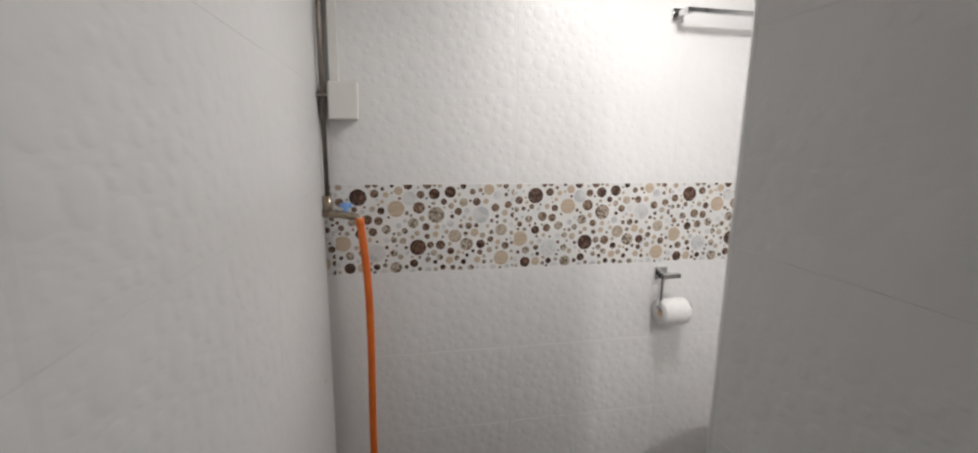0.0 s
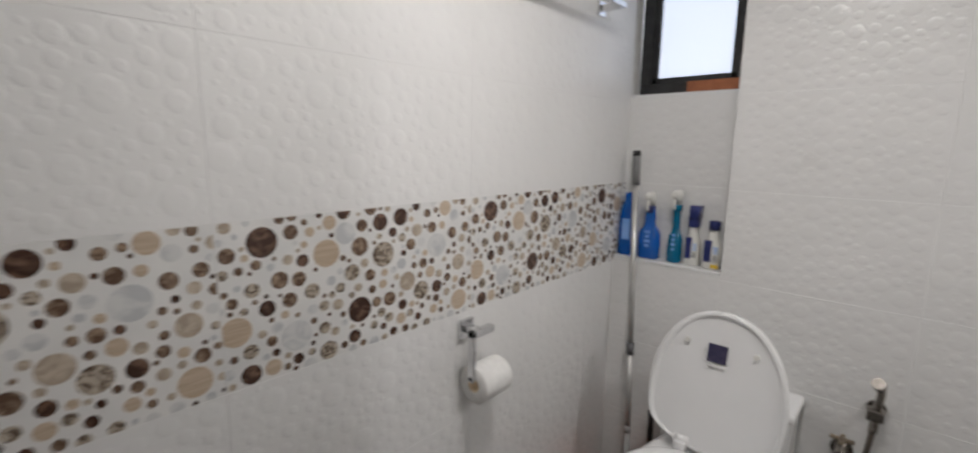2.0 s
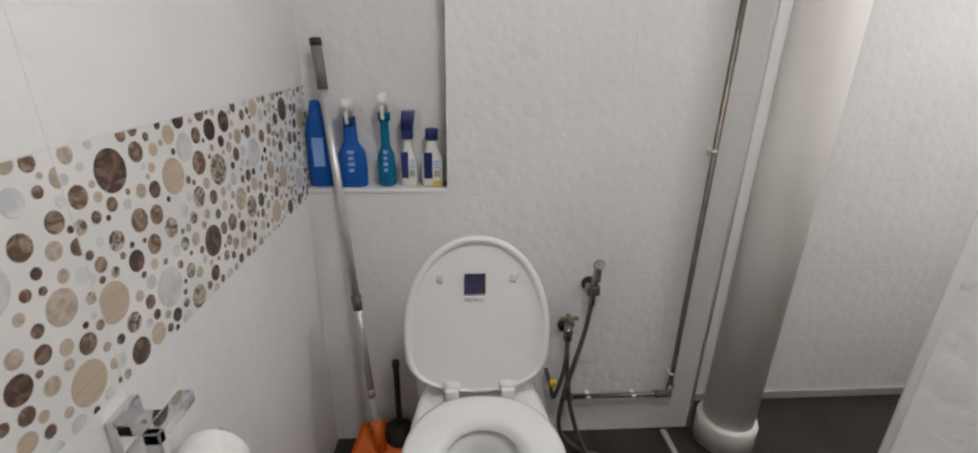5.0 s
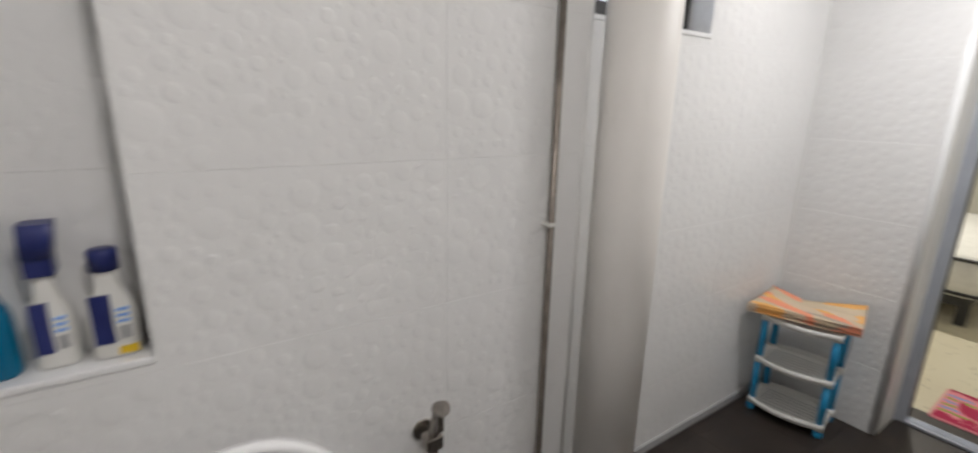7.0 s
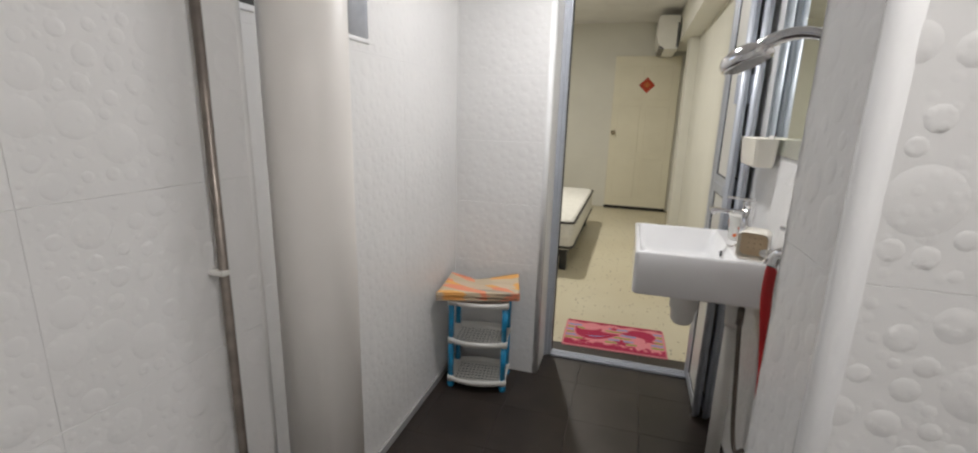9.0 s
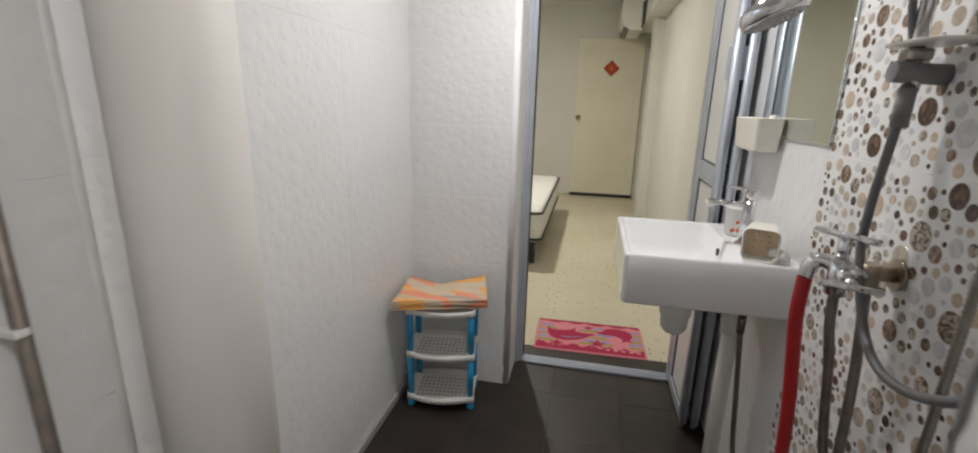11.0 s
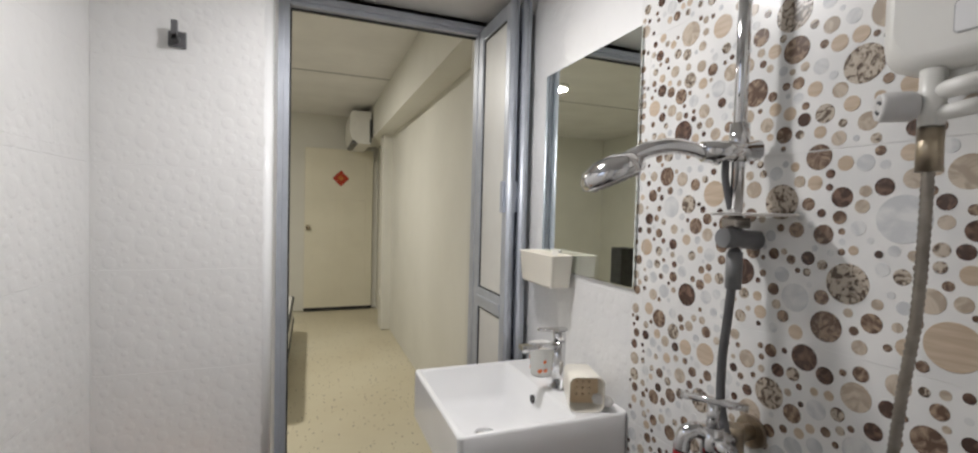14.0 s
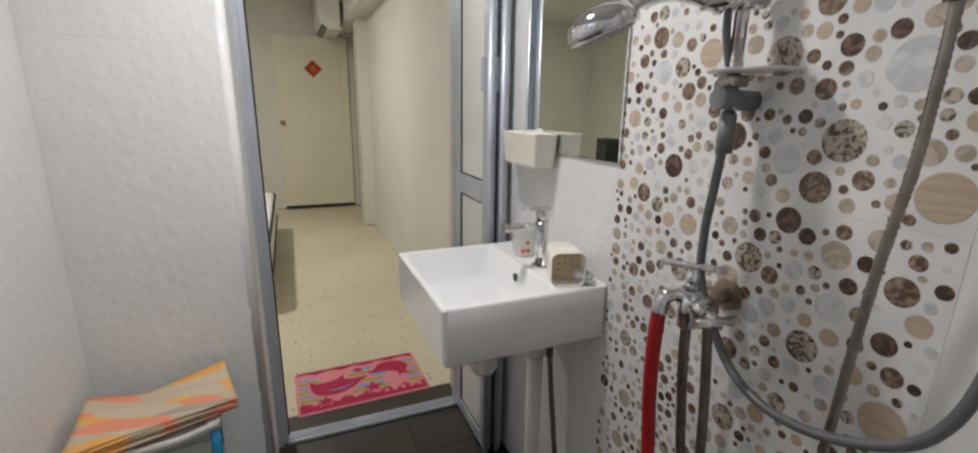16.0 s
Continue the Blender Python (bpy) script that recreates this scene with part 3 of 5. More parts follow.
# ---------------------------------------------------------------- water pipes of the toilet wall
def wall_pipe():
    x = X1 - 0.022
    bm = bm_tube([(x, -1.150, CEIL), (x, -1.150, 0.20), (x, -1.143, 0.178), (x, -1.118, 0.172), (x, -0.80, 0.172)], 0.008, 14)
    parts = [add(bm, "pipe", M_STEEL)]
    bm = bm_tube([(x, -1.150, 0.215), (x, -1.150, 0.172), (x, -1.10, 0.172)], 0.0125, 14)
    parts.append(add(bm, "elbow", M_STEEL))
    parts.append(add(bm_tube([(x, -0.81, 0.172), (x, -0.785, 0.172)], 0.013, 14), "coupling", M_STEEL))
    for y, z in ((-1.150, 1.025), (-1.150, 0.26), (-1.150, 1.80), (-1.03, 0.172), (-0.87, 0.172)):
        bm = bm_box(x - 0.011, y - 0.002, z - 0.004, X1, y + 0.013, z + 0.005, 0.002)
        parts.append(add(bm, "clip", M_WHITE))
    thing("water_pipe", (x, -1.150, 0.172), parts, "thin dull steel water pipe clipped to the wall", "pipe")


wall_pipe()


def angle_valve():
    x, y, z = X1, -0.77, 0.47
    bm = cyl((x, y, z - 0.02), (x - 0.055, y, z - 0.02), 0.012)
    bm_tube([(x - 0.04, y, z - 0.055), (x - 0.04, y, z + 0.02)], 0.014, 14, bm)
    bm_tube([(x, y, z - 0.02), (x - 0.006, y, z - 0.02)], 0.028, 20, bm)
    parts = [add(bm, "body", M_DKSTEEL)]
    bm = bm_box(x - 0.047, y - 0.03, z + 0.02, x - 0.033, y + 0.03, z + 0.03, 0.004)
    bm_box(x - 0.066, y - 0.007, z + 0.02, x - 0.014, y + 0.007, z + 0.03, 0.004, bm=bm)
    parts.append(add(bm, "handle", M_BRASS))
    bm = bm_tube(spline([(x - 0.04, y, z - 0.05), (x - 0.045, y + 0.002, 0.32), (x - 0.05, y + 0.03, 0.2), (x - 0.05, y + 0.045, 0.24), (x - 0.03, y + 0.06, 0.30)]), 0.0062, 10, rib=0.0009)
    parts.append(add(bm, "tank_hose", M_STEEL))
    bm = bm_box(x - 0.06, y + 0.028, 0.245, x - 0.04, y + 0.05, 0.265, 0.004)
    parts.append(add(bm, "tag", M_YELLOW))
    thing("angle_valve", (x, y, z), parts, "chrome angle valve with a metal hose below", "valve")


angle_valve()


def bidet():
    x, y = X1, -0.832
    bm = bm_tube([(x, y, 0.60), (x - 0.05, y, 0.60)], 0.012, 14)
    bm_tube([(x, y, 0.60), (x - 0.005, y, 0.60)], 0.024, 20, bm)
    bm_box(x - 0.062, y - 0.02, 0.585, x - 0.03, y + 0.02, 0.618, 0.005, bm=bm)
    parts = [add(bm, "holder", M_DKSTEEL)]
    bm = bm_tube(spline([(x - 0.05, y, 0.55), (x - 0.05, y - 0.002, 0.62), (x - 0.058, y - 0.006, 0.67), (x - 0.085, y + 0.0, 0.705)]), 0.0105, 14)
    bm_tube([(x - 0.075, y, 0.695), (x - 0.10, y + 0.003, 0.712)], 0.0155, 16, bm)
    bm_box(x - 0.078, y - 0.012, 0.64, x - 0.070, y + 0.004, 0.69, 0.003, bm=bm)
    parts.append(add(bm, "spray_head", M_DKSTEEL))
    bm = bm_tube(spline([(x - 0.05, y, 0.555), (x - 0.05, y + 0.01, 0.46), (x - 0.06, y + 0.04, 0.33), (x - 0.07, y + 0.07, 0.2), (x - 0.08, y + 0.07, 0.08), (x - 0.10, y + 0.0, 0.012), (x - 0.12, y - 0.06, 0.009)]), 0.0068, 10, rib=0.0009)
    bm_tube(spline([(x - 0.04, -0.77, 0.43), (x - 0.055, -0.775, 0.3), (x - 0.07, -0.80, 0.14), (x - 0.11, -0.85, 0.015), (x - 0.13, -0.92, 0.009)]), 0.0068, 10, bm, rib=0.0009)
    parts.append(add(bm, "hose", M_STEEL))
    thing("bidet_spray", (x, y, 0.6), parts, "chrome hand bidet spray with a flexible hose on the wall", "bidet spray")


bidet()

# floor drain bar at the foot of the wall
single(bm_box(1.80, -1.165, -0.001, 1.965, -1.145, 0.012, 0.003), "floor_strip", M_LGREY, (1.88, -1.155, 0), "grey metal strip on the dark floor", "strip")

# ---------------------------------------------------------------- niche bottles
def trigger_bottle(x, y, mat, collar, width, depth, height, shoulder, label):
    """Spray bottle: shoulder is the height share at which the body narrows to its neck."""
    z, B = LEDGE, height - 0.052
    prof = [(0.0, 0.90), (0.025, 1.0), (shoulder * 0.55, 1.0), (shoulder * 0.80, 0.96), (shoulder * 0.93, 0.84), (shoulder, 0.66), (shoulder + 0.07, 0.50), (0.86, 0.44), (1.0, 0.40)]
    rings = [[(x + px, y + py, z + 0.001 + f * B) for px, py in rounded(max(depth * w, 0.024), width * w, min(depth, width) * w * 0.42)] for f, w in prof]
    parts = [add(bm_loft(rings), "body", mat)]
    t = z + B
    bm = bm_lathe([(0.013, t - 0.024), (0.0165, t - 0.023), (0.0175, t - 0.004), (0.0165, t), (0.008, t + 0.003)], 20)
    parts.append(shift(add(bm, "collar", collar), x, y))
    h = t + 0.016
    rings = [[(x + cx + px, y + py, h + zz) for px, py in rounded(lx, ly, 0.007)] for zz, cx, lx, ly in ((-0.016, 0.0, 0.022, 0.022), (0.004, -0.004, 0.034, 0.024), (0.012, -0.010, 0.058, 0.025), (0.028, -0.010, 0.060, 0.023), (0.035, -0.006, 0.046, 0.016))]
    bm = bm_loft(rings)
    bm_box(x - 0.049, y - 0.006, h + 0.013, x - 0.038, y + 0.006, h + 0.025, 0.002, bm=bm)
    bm_tube(spline([(x - 0.026, y, h + 0.010), (x - 0.036, y, h - 0.010), (x - 0.032, y, h - 0.030)], 4), 0.005, 8, bm)
    parts.append(add(bm, "trigger", M_WHITE))
    for k, w in enumerate((0.10, 0.14, 0.10, 0.13)):
        bm = bm_box(x - depth / 2 - 0.0008, y - width * w, z + 0.045 + 0.017 * k, x - depth / 2 + 0.002, y + width * w * 0.8, z + 0.055 + 0.017 * k, 0.0006, 1)
        parts.append(add(bm, "print", M_LTBLUE))
    thing("spray_bottle", (x, y, z), parts, label, "bottle", "cleaning bottles")


def cap_bottle(x, y, big):
    z = LEDGE
    w, d, H = (0.050, 0.040, 0.140) if big else (0.060, 0.044, 0.138)
    rings = []
    for f, s in ((0, 0.9), (0.03, 1.0), (0.48, 1.0), (0.60, 0.90), (0.74, 0.60), (0.86, 0.48), (1.0, 0.42)):
        rings.append([(x + px, y + py, z + 0.001 + f * H) for px, py in rounded(d * max(s, .6), w * s, d * s * 0.35)])
    parts = [add(bm_loft(rings), "body", M_WHITE)]
    t = z + H
    if big:
        bm = bm_box(x - 0.018, y - 0.016, t - 0.004, x + 0.018, y + 0.016, t + 0.03, 0.004)
        bm_loft([[(x + px - 0.004, y + py, t + 0.024) for px, py in rounded(0.036, 0.034, 0.006)], [(x + px - 0.01, y + py - 0.006, t + 0.072) for px, py in rounded(0.04, 0.036, 0.006)]], bm)
    else:
        bm = shift_bm(bm_lathe([(0.0, t - 0.004), (0.0185, t - 0.004), (0.0185, t + 0.024), (0.016, t + 0.027), (0, t + 0.027)], 24), x, y)
    parts.append(add(bm, "cap", M_DKBLUE))
    bm = bm_box(x - d / 2 - 0.001, y - w * 0.02, z + 0.025, x - d / 2 + 0.003, y + w * 0.38, z + 0.10)
    parts.append(add(bm, "label", M_DKBLUE))
    parts.append(add(bm_box(x - d / 2 - 0.001, y - w * 0.36, z + 0.03, x - d / 2 + 0.003, y - w * 0.10, z + 0.050), "print", M_LGREY))
    for k in range(3):
        parts.append(add(bm_box(x - d / 2 - 0.001, y - w * 0.36, z + 0.056 + 0.009 * k, x - d / 2 + 0.003, y - w * 0.1, z + 0.060 + 0.009 * k), "print", M_LTBLUE))
    if not big:
        parts.append(add(bm_box(x - d / 2 - 0.001, y - w * 0.44, z + 0.006, x - d / 2 + 0.003, y - w * 0.05, z + 0.018), "stripe", M_YELLOW))
    thing("cleaner_bottle", (x, y, z), parts, "white cleaner bottle with navy cap on the ledge", "bottle", "cleaning bottles")


def shift_bm(bm, x=0, y=0, z=0):
    bmesh.ops.translate(bm, verts=bm.verts, vec=(x, y, z))
    return bm


def gel_bottle(x, y):
    z = LEDGE
    rings = []
    for f, s in ((0, 0.92), (0.02, 1.0), (0.40, 1.0), (0.62, 0.93), (0.76, 0.78), (0.83, 0.60), (0.84, 0.52), (0.93, 0.50), (0.98, 0.42), (1.0, 0.25)):
        rings.append([(x + px, y + py, z + 0.001 + f * 0.238) for px, py in rounded(0.048 * s, 0.066 * s, 0.02 * s)])
    parts = [add(bm_loft(rings), "body", M_BOTTLE)]
    bm = bm_box(x - 0.0255, y - 0.018, z + 0.06, x - 0.021, y + 0.012, z + 0.14, 0.001)
    parts.append(add(bm, "print", M_LTBLUE))
    thing("gel_bottle", (x, y, z), parts, "tall blue plastic cleaner bottle on the ledge", "bottle", "cleaning bottles")


gel_bottle(2.030, -0.034)
trigger_bottle(2.026, -0.124, M_BOTTLE, M_DKBLUE, 0.080, 0.05, 0.247, 0.58, "blue spray bottle with white trigger on the ledge")
trigger_bottle(2.028, -0.219, M_TEAL, M_TEAL, 0.050, 0.044, 0.260, 0.50, "teal spray bottle with white trigger on the ledge")
cap_bottle(2.032, -0.281, True)
cap_bottle(2.028, -0.349, False)

# ---------------------------------------------------------------- pole, dustpan, brush
def pole():
    a, b = Vector((1.874, -0.166, 0.05)), Vector((2.015, -0.058, 1.302))
    at = lambda f: tuple(a.lerp(b, f))
    parts = [add(bm_tube([at(0.0), at(0.17)], 0.0095, 16), "foot_tube", M_LGREY), add(bm_tube([at(0.17), at(0.42)], 0.0105, 16), "lower_tube", M_TUBE), add(bm_tube([at(0.42), at(0.90)], 0.0115, 16), "upper_tube", M_TUBE),
             add(bm_tube([at(0.40), at(0.435)], 0.0145, 16), "lock", M_GREY), add(bm_tube([at(0.165), at(0.185)], 0.0125, 16), "lock", M_LGREY), add(bm_tube([at(0.90), at(0.985)], 0.0140, 18), "grip", M_MIDGREY), add(bm_tube([at(0.985), at(1.0)], 0.0150, 18), "end_cap", M_BLACK)]
    thing("mop_pole", tuple(a), parts, "grey aluminium telescopic mop pole leaning in the corner", "mop")


pole()


def dustpan():
    bm = bm_loft([[(1.70, -0.06, 0.004), (1.70, -0.30, 0.004), (1.92, -0.25, 0.004), (1.92, -0.11, 0.004)], [(1.69, -0.05, 0.03), (1.69, -0.31, 0.03), (1.94, -0.26, 0.11), (1.94, -0.10, 0.11)]], smooth=False)
    top = [f for f in bm.faces if len(f.verts) == 4 and f.normal.z > 0.5]
    bm.normal_update()
    top = [f for f in bm.faces if f.calc_center_median().z > 0.05 and abs(f.normal.z) > 0.6]
    for f in top:
        r = bmesh.ops.inset_region(bm, faces=[f], thickness=0.008, depth=-0.02)
    parts = [add(bm, "pan", M_ORANGE)]
    parts.append(add(bm_tube([(1.868, -0.171, 0.07), (1.882, -0.158, 0.17)], 0.018, 14), "socket", M_ORANGE))
    thing("dustpan", (1.8, -0.18, 0), parts, "orange plastic dustpan on the floor", "dustpan")


dustpan()


def toilet_brush():
    x, y = 1.92, -0.225
    bm = bm_lathe([(0, 0.002), (0.05, 0.002), (0.055, 0.02), (0.048, 0.10), (0.03, 0.115), (0.012, 0.12)], 28)
    parts = [shift(add(bm, "cup", M_BLACK), x, y)]
    bm = bm_lathe([(0.010, 0.118), (0.010, 0.34), (0.012, 0.35), (0.012, 0.368), (0.0, 0.374)], 16)
    parts.append(shift(add(bm, "handle", M_BLACK), x, y))
    thing("toilet_brush", (x, y, 0), parts, "black toilet brush in its round holder", "toilet brush")


toilet_brush()

# ---------------------------------------------------------------- north wall fittings
def paper_holder():
    x, z = 1.178, 0.84
    bm = bm_box(x - 0.025, -0.012, z - 0.025, x + 0.025, -0.0005, z + 0.025, 0.002)
    bm_box(x - 0.014, -0.045, z - 0.008, x + 0.014, -0.010, z + 0.010, 0.002, bm=bm)
    bm_box(x - 0.03, -0.063, z - 0.008, x + 0.05, -0.043, z + 0.010, 0.002, bm=bm)
    bm_box(x - 0.03, -0.063, z - 0.125, x - 0.018, -0.043, z + 0.010, 0.002, bm=bm)
    bm_tube([(x - 0.03, -0.053, z - 0.122), (x + 0.10, -0.053, z - 0.122)], 0.0085, 12, bm)
    bm_tube([(x + 0.10, -0.053, z - 0.122), (x + 0.104, -0.053, z - 0.122)], 0.013, 12, bm)
    thing("paper_holder", (x, 0, z), [add(bm, "bracket", M_CHROME)], "square chrome toilet paper holder on the wall", "paper holder")
    rot = Matrix.Translation((x - 0.02, -0.053, z - 0.139)) @ pose(0, 0, 0, 0, 90, 0)
    bm = bm_lathe([(0.020, 0.0), (0.048, 0.0), (0.050, 0.003), (0.050, 0.099), (0.048, 0.102), (0.020, 0.102), (0.020, 0.0)], 40)
    roll = add(bm, "paper", M_PAPER, m=rot)
    bm = bm_lathe([(0.0195, 0.001), (0.0195, 0.101), (0.0175, 0.101), (0.0175, 0.001), (0.0195, 0.001)], 32)
    core = add(bm, "core", M_CORD, m=rot)
    thing("toilet_roll", (x + 0.04, -0.053, z - 0.184), [roll, core], "white toilet paper roll on the chrome holder", "toilet roll")


paper_holder()


def towel_rail():
    parts = []
    for x in (1.165, 1.80):
        bm = bm_box(x - 0.022, -0.008, 1.737, x + 0.022, -0.0005, 1.782, 0.002)
        bm_box(x - 0.01, -0.075, 1.750, x + 0.01, -0.006, 1.770, 0.002, bm=bm)
        parts.append(add(bm, "bracket", M_CHROME))
    parts.append(add(bm_box(1.15, -0.085, 1.752, 1.815, -0.069, 1.768, 0.002), "bar", M_CHROME))
    thing("towel_rail", (1.48, 0, 1.762), parts, "square chrome towel rail on the tiled wall", "towel rail")


towel_rail()


def corner_tap():
    x, y = -0.014, -0.03
    parts = [add(bm_tube([(x, y, 1.13), (x, y, CEIL)], 0.0078, 14), "pipe", M_STEEL)]
    bm = bm_tube([(x, y, 1.09), (x, y, 1.15)], 0.014, 14)
    bm_tube([(-0.03, y, 1.095), (0.03, -0.045, 1.092), (0.063, -0.06, 1.088)], 0.0125, 14, bm)
    bm_tube(spline([(0.058, -0.058, 1.09), (0.076, -0.066, 1.086), (0.085, -0.07, 1.06)], 4), 0.0115, 12, bm)
    parts.append(add(bm, "tap_body", M_BRASS))
    bm = bm_tube([(0.042, -0.05, 1.098), (0.042, -0.05, 1.118)], 0.008, 10)
    bm_box(0.024, -0.058, 1.114, 0.062, -0.042, 1.128, 0.005, 3, bm=bm)
    bm_box(0.034, -0.064, 1.112, 0.050, -0.036, 1.132, 0.005, 3, bm=bm)
    parts.append(add(bm, "tap_handle", M_LTBLUE))
    for z in (1.45, 1.9):
        parts.append(add(bm_box(-0.03, y - 0.012, z, 0.002, y + 0.014, z + 0.012, 0.003), "clip", M_STEEL))
    thing("wall_tap", (x, y, 1.1), parts, "old brass wall tap with blue handle on a steel pipe", "tap")
    bm = bm_tube(spline([(0.085, -0.071, 1.075), (0.093, -0.074, 1.0), (0.104, -0.078, 0.86), (0.107, -0.08, 0.65), (0.104, -0.08, 0.28), (0.12, -0.10, 0.04), (0.20, -0.16, 0.014), (0.24, -0.30, 0.0135)]), 0.0125, 14)
    bm_tube([(0.0845, -0.0705, 1.085), (0.0865, -0.0715, 1.06)], 0.0145, 14, bm)
    single(bm, "garden_hose", M_ORANGE, (0.24, -0.3, 0), "orange rubber hose hanging from the wall tap", "hose")


corner_tap()


def junction_box():
    bm = bm_box(0.002, -0.045, 1.385, 0.09, -0.0005, 1.497, 0.006, 3)
    parts = [add(bm, "cover", M_WHITE)]
    parts.append(add(bm_box(0.008, -0.022, 1.497, 0.034, -0.0008, CEIL, 0.002), "conduit", M_WHITE))
    thing("junction_box", (0.045, 0, 1.385), parts, "white plastic box with conduit on the wall", "junction box")


junction_box()

# ---------------------------------------------------------------- wash basin
def basin():
    x0, x1, y0, y1, z0, z1 = XS, 1.26, -2.49, -2.043, 0.755, 0.897
    cx, cy = (x0 + x1) / 2, (y0 + y1) / 2
    w, d = x1 - x0, y1 - y0
    def ring(x0_, x1_, y0_, y1_, z, r):
        return [((x0_ + x1_) / 2 + px, (y0_ + y1_) / 2 + py, z) for px, py in rounded(x1_ - x0_, y1_ - y0_, r)]
    # deck of 0.13 m at the wall, thin rims elsewhere
    ix0, ix1, iy0, iy1 = x0 + 0.135, x1 - 0.016, y0 + 0.016, y1 - 0.016
    rings = [ring(x0, x1 - 0.006, y0 + 0.006, y1 - 0.006, z0, 0.012), ring(x0, x1, y0, y1, z0 + 0.006, 0.012), ring(x0, x1, y0, y1, z1 - 0.004, 0.012), ring(x0, x1 - 0.003, y0 + 0.003, y1 - 0.003, z1, 0.010),
             ring(ix0 - 0.004, ix1 + 0.003, iy0 - 0.003, iy1 + 0.003, z1, 0.014), ring(ix0, ix1, iy0, iy1, z1 - 0.005, 0.016), ring(ix0 + 0.012, ix1 - 0.012, iy0 + 0.012, iy1 - 0.012, z1 - 0.085, 0.03), ring(ix0 + 0.04, ix1 - 0.04, iy0 + 0.04, iy1 - 0.04, z1 - 0.105, 0.04), ring(cx + 0.04, cx + 0.10, cy - 0.03, cy + 0.03, z1 - 0.112, 0.028)]
    bm = bm_loft(rings, smooth=False)
    for f in bm.faces:
        f.smooth = f.calc_center_median().z < z1 - 0.03 and x0 + 0.14 < f.calc_center_median().x < x1 - 0.02 and f.calc_center_median().z > z0 + 0.01
    parts = [add(bm, "bowl", M_PORCELAIN)]
    bm = bm_lathe([(0.0, 0.006), (0.018, 0.006), (0.027, 0.003), (0.029, 0.0)], 28)
    parts.append(shift(add(bm, "drain", M_CHROME), cx + 0.07, cy, z1 - 0.112))
    hx = ix0 + 0.006
    bm = bm_tube([(hx - 0.004, -2.276, 0.856), (hx + 0.0035, -2.276, 0.856)], 0.0115, 20)
    parts.append(add(bm, "overflow_hole", M_BLACK))
    thing("wash_basin", (x0, cy, z0), parts, "white square wall-hung wash basin", "wash basin")
    # trap and waste
    bm = bm_lathe([(0.022, 0.758), (0.024, 0.70), (0.046, 0.70), (0.048, 0.69), (0.048, 0.645), (0.042, 0.64), (0.040, 0.60), (0.03, 0.585), (0.0, 0.583)], 32)
    parts = [shift(add(bm, "bottle_trap", M_WHITE), 1.07, -2.27)]
    bm = bm_tube(spline([(1.07, -2.27, 0.715), (0.98, -2.27, 0.715), (0.93, -2.27, 0.71), (0.905, -2.27, 0.68), (0.90, -2.27, 0.60)], 5), 0.028, 20)
    bm_tube([(0.90, -2.27, 0.62), (0.90, -2.27, -0.006)], 0.024, 24, bm)
    parts.append(add(bm, "waste_pipe", M_WHITE))
    thing("basin_trap", (0.9, -2.27, 0), parts, "white plastic bottle trap and waste pipe below the basin", "trap")
    bm = bm_tube(spline([(0.90, -2.19, 0.75), (0.90, -2.19, 0.66), (0.885, -2.18, 0.45), (0.875, -2.16, 0.28), (0.865, -2.13, 0.2), (0.845, -2.11, 0.22)]), 0.007, 10, rib=0.0009)
    bm_tube([(0.90, -2.19, 0.70), (0.90, -2.19, 0.64)], 0.011, 12, bm)
    single(bm, "supply_hose", M_STEEL, (0.85, -2.11, 0.2), "braided steel supply hose under the basin", "hose")


basin()


def basin_tap():
    x, y, z = 0.918, -2.232, 0.897
    bm = bm_tube([(x, y, z), (x, y, z + 0.006)], 0.025, 24)
    bm_tube([(x, y, z + 0.005), (x, y, z + 0.130)], 0.0175, 24, bm)
    parts = [add(bm, "body", M_CHROME)]
    bm = bm_loft([[(x + q, y + py, z + 0.118 + dz + pz) for py, pz in rounded(0.030, 0.012, 0.003)] for q, dz in ((0.0, 0.0), (0.115, 0.004))])
    bm_tube([(x + 0.102, y, z + 0.118), (x + 0.102, y, z + 0.108)], 0.0095, 14, bm)
    parts.append(add(bm, "spout", M_CHROME))
    bm = bm_tube([(x, y, z + 0.132), (x, y, z + 0.160)], 0.0175, 24)
    bm_loft([[(x + q, y + py, z + 0.163 + dz + pz) for py, pz in rounded(w, 0.007, 0.003)] for q, dz, w in ((-0.017, 0.0, 0.030), (0.012, 0.0, 0.030), (0.066, 0.003, 0.014))], bm)
    parts.append(add(bm, "lever", M_CHROME))
    thing("basin_tap", (x, y, z), parts, "chrome single-lever mixer tap on the basin", "tap")


basin_tap()

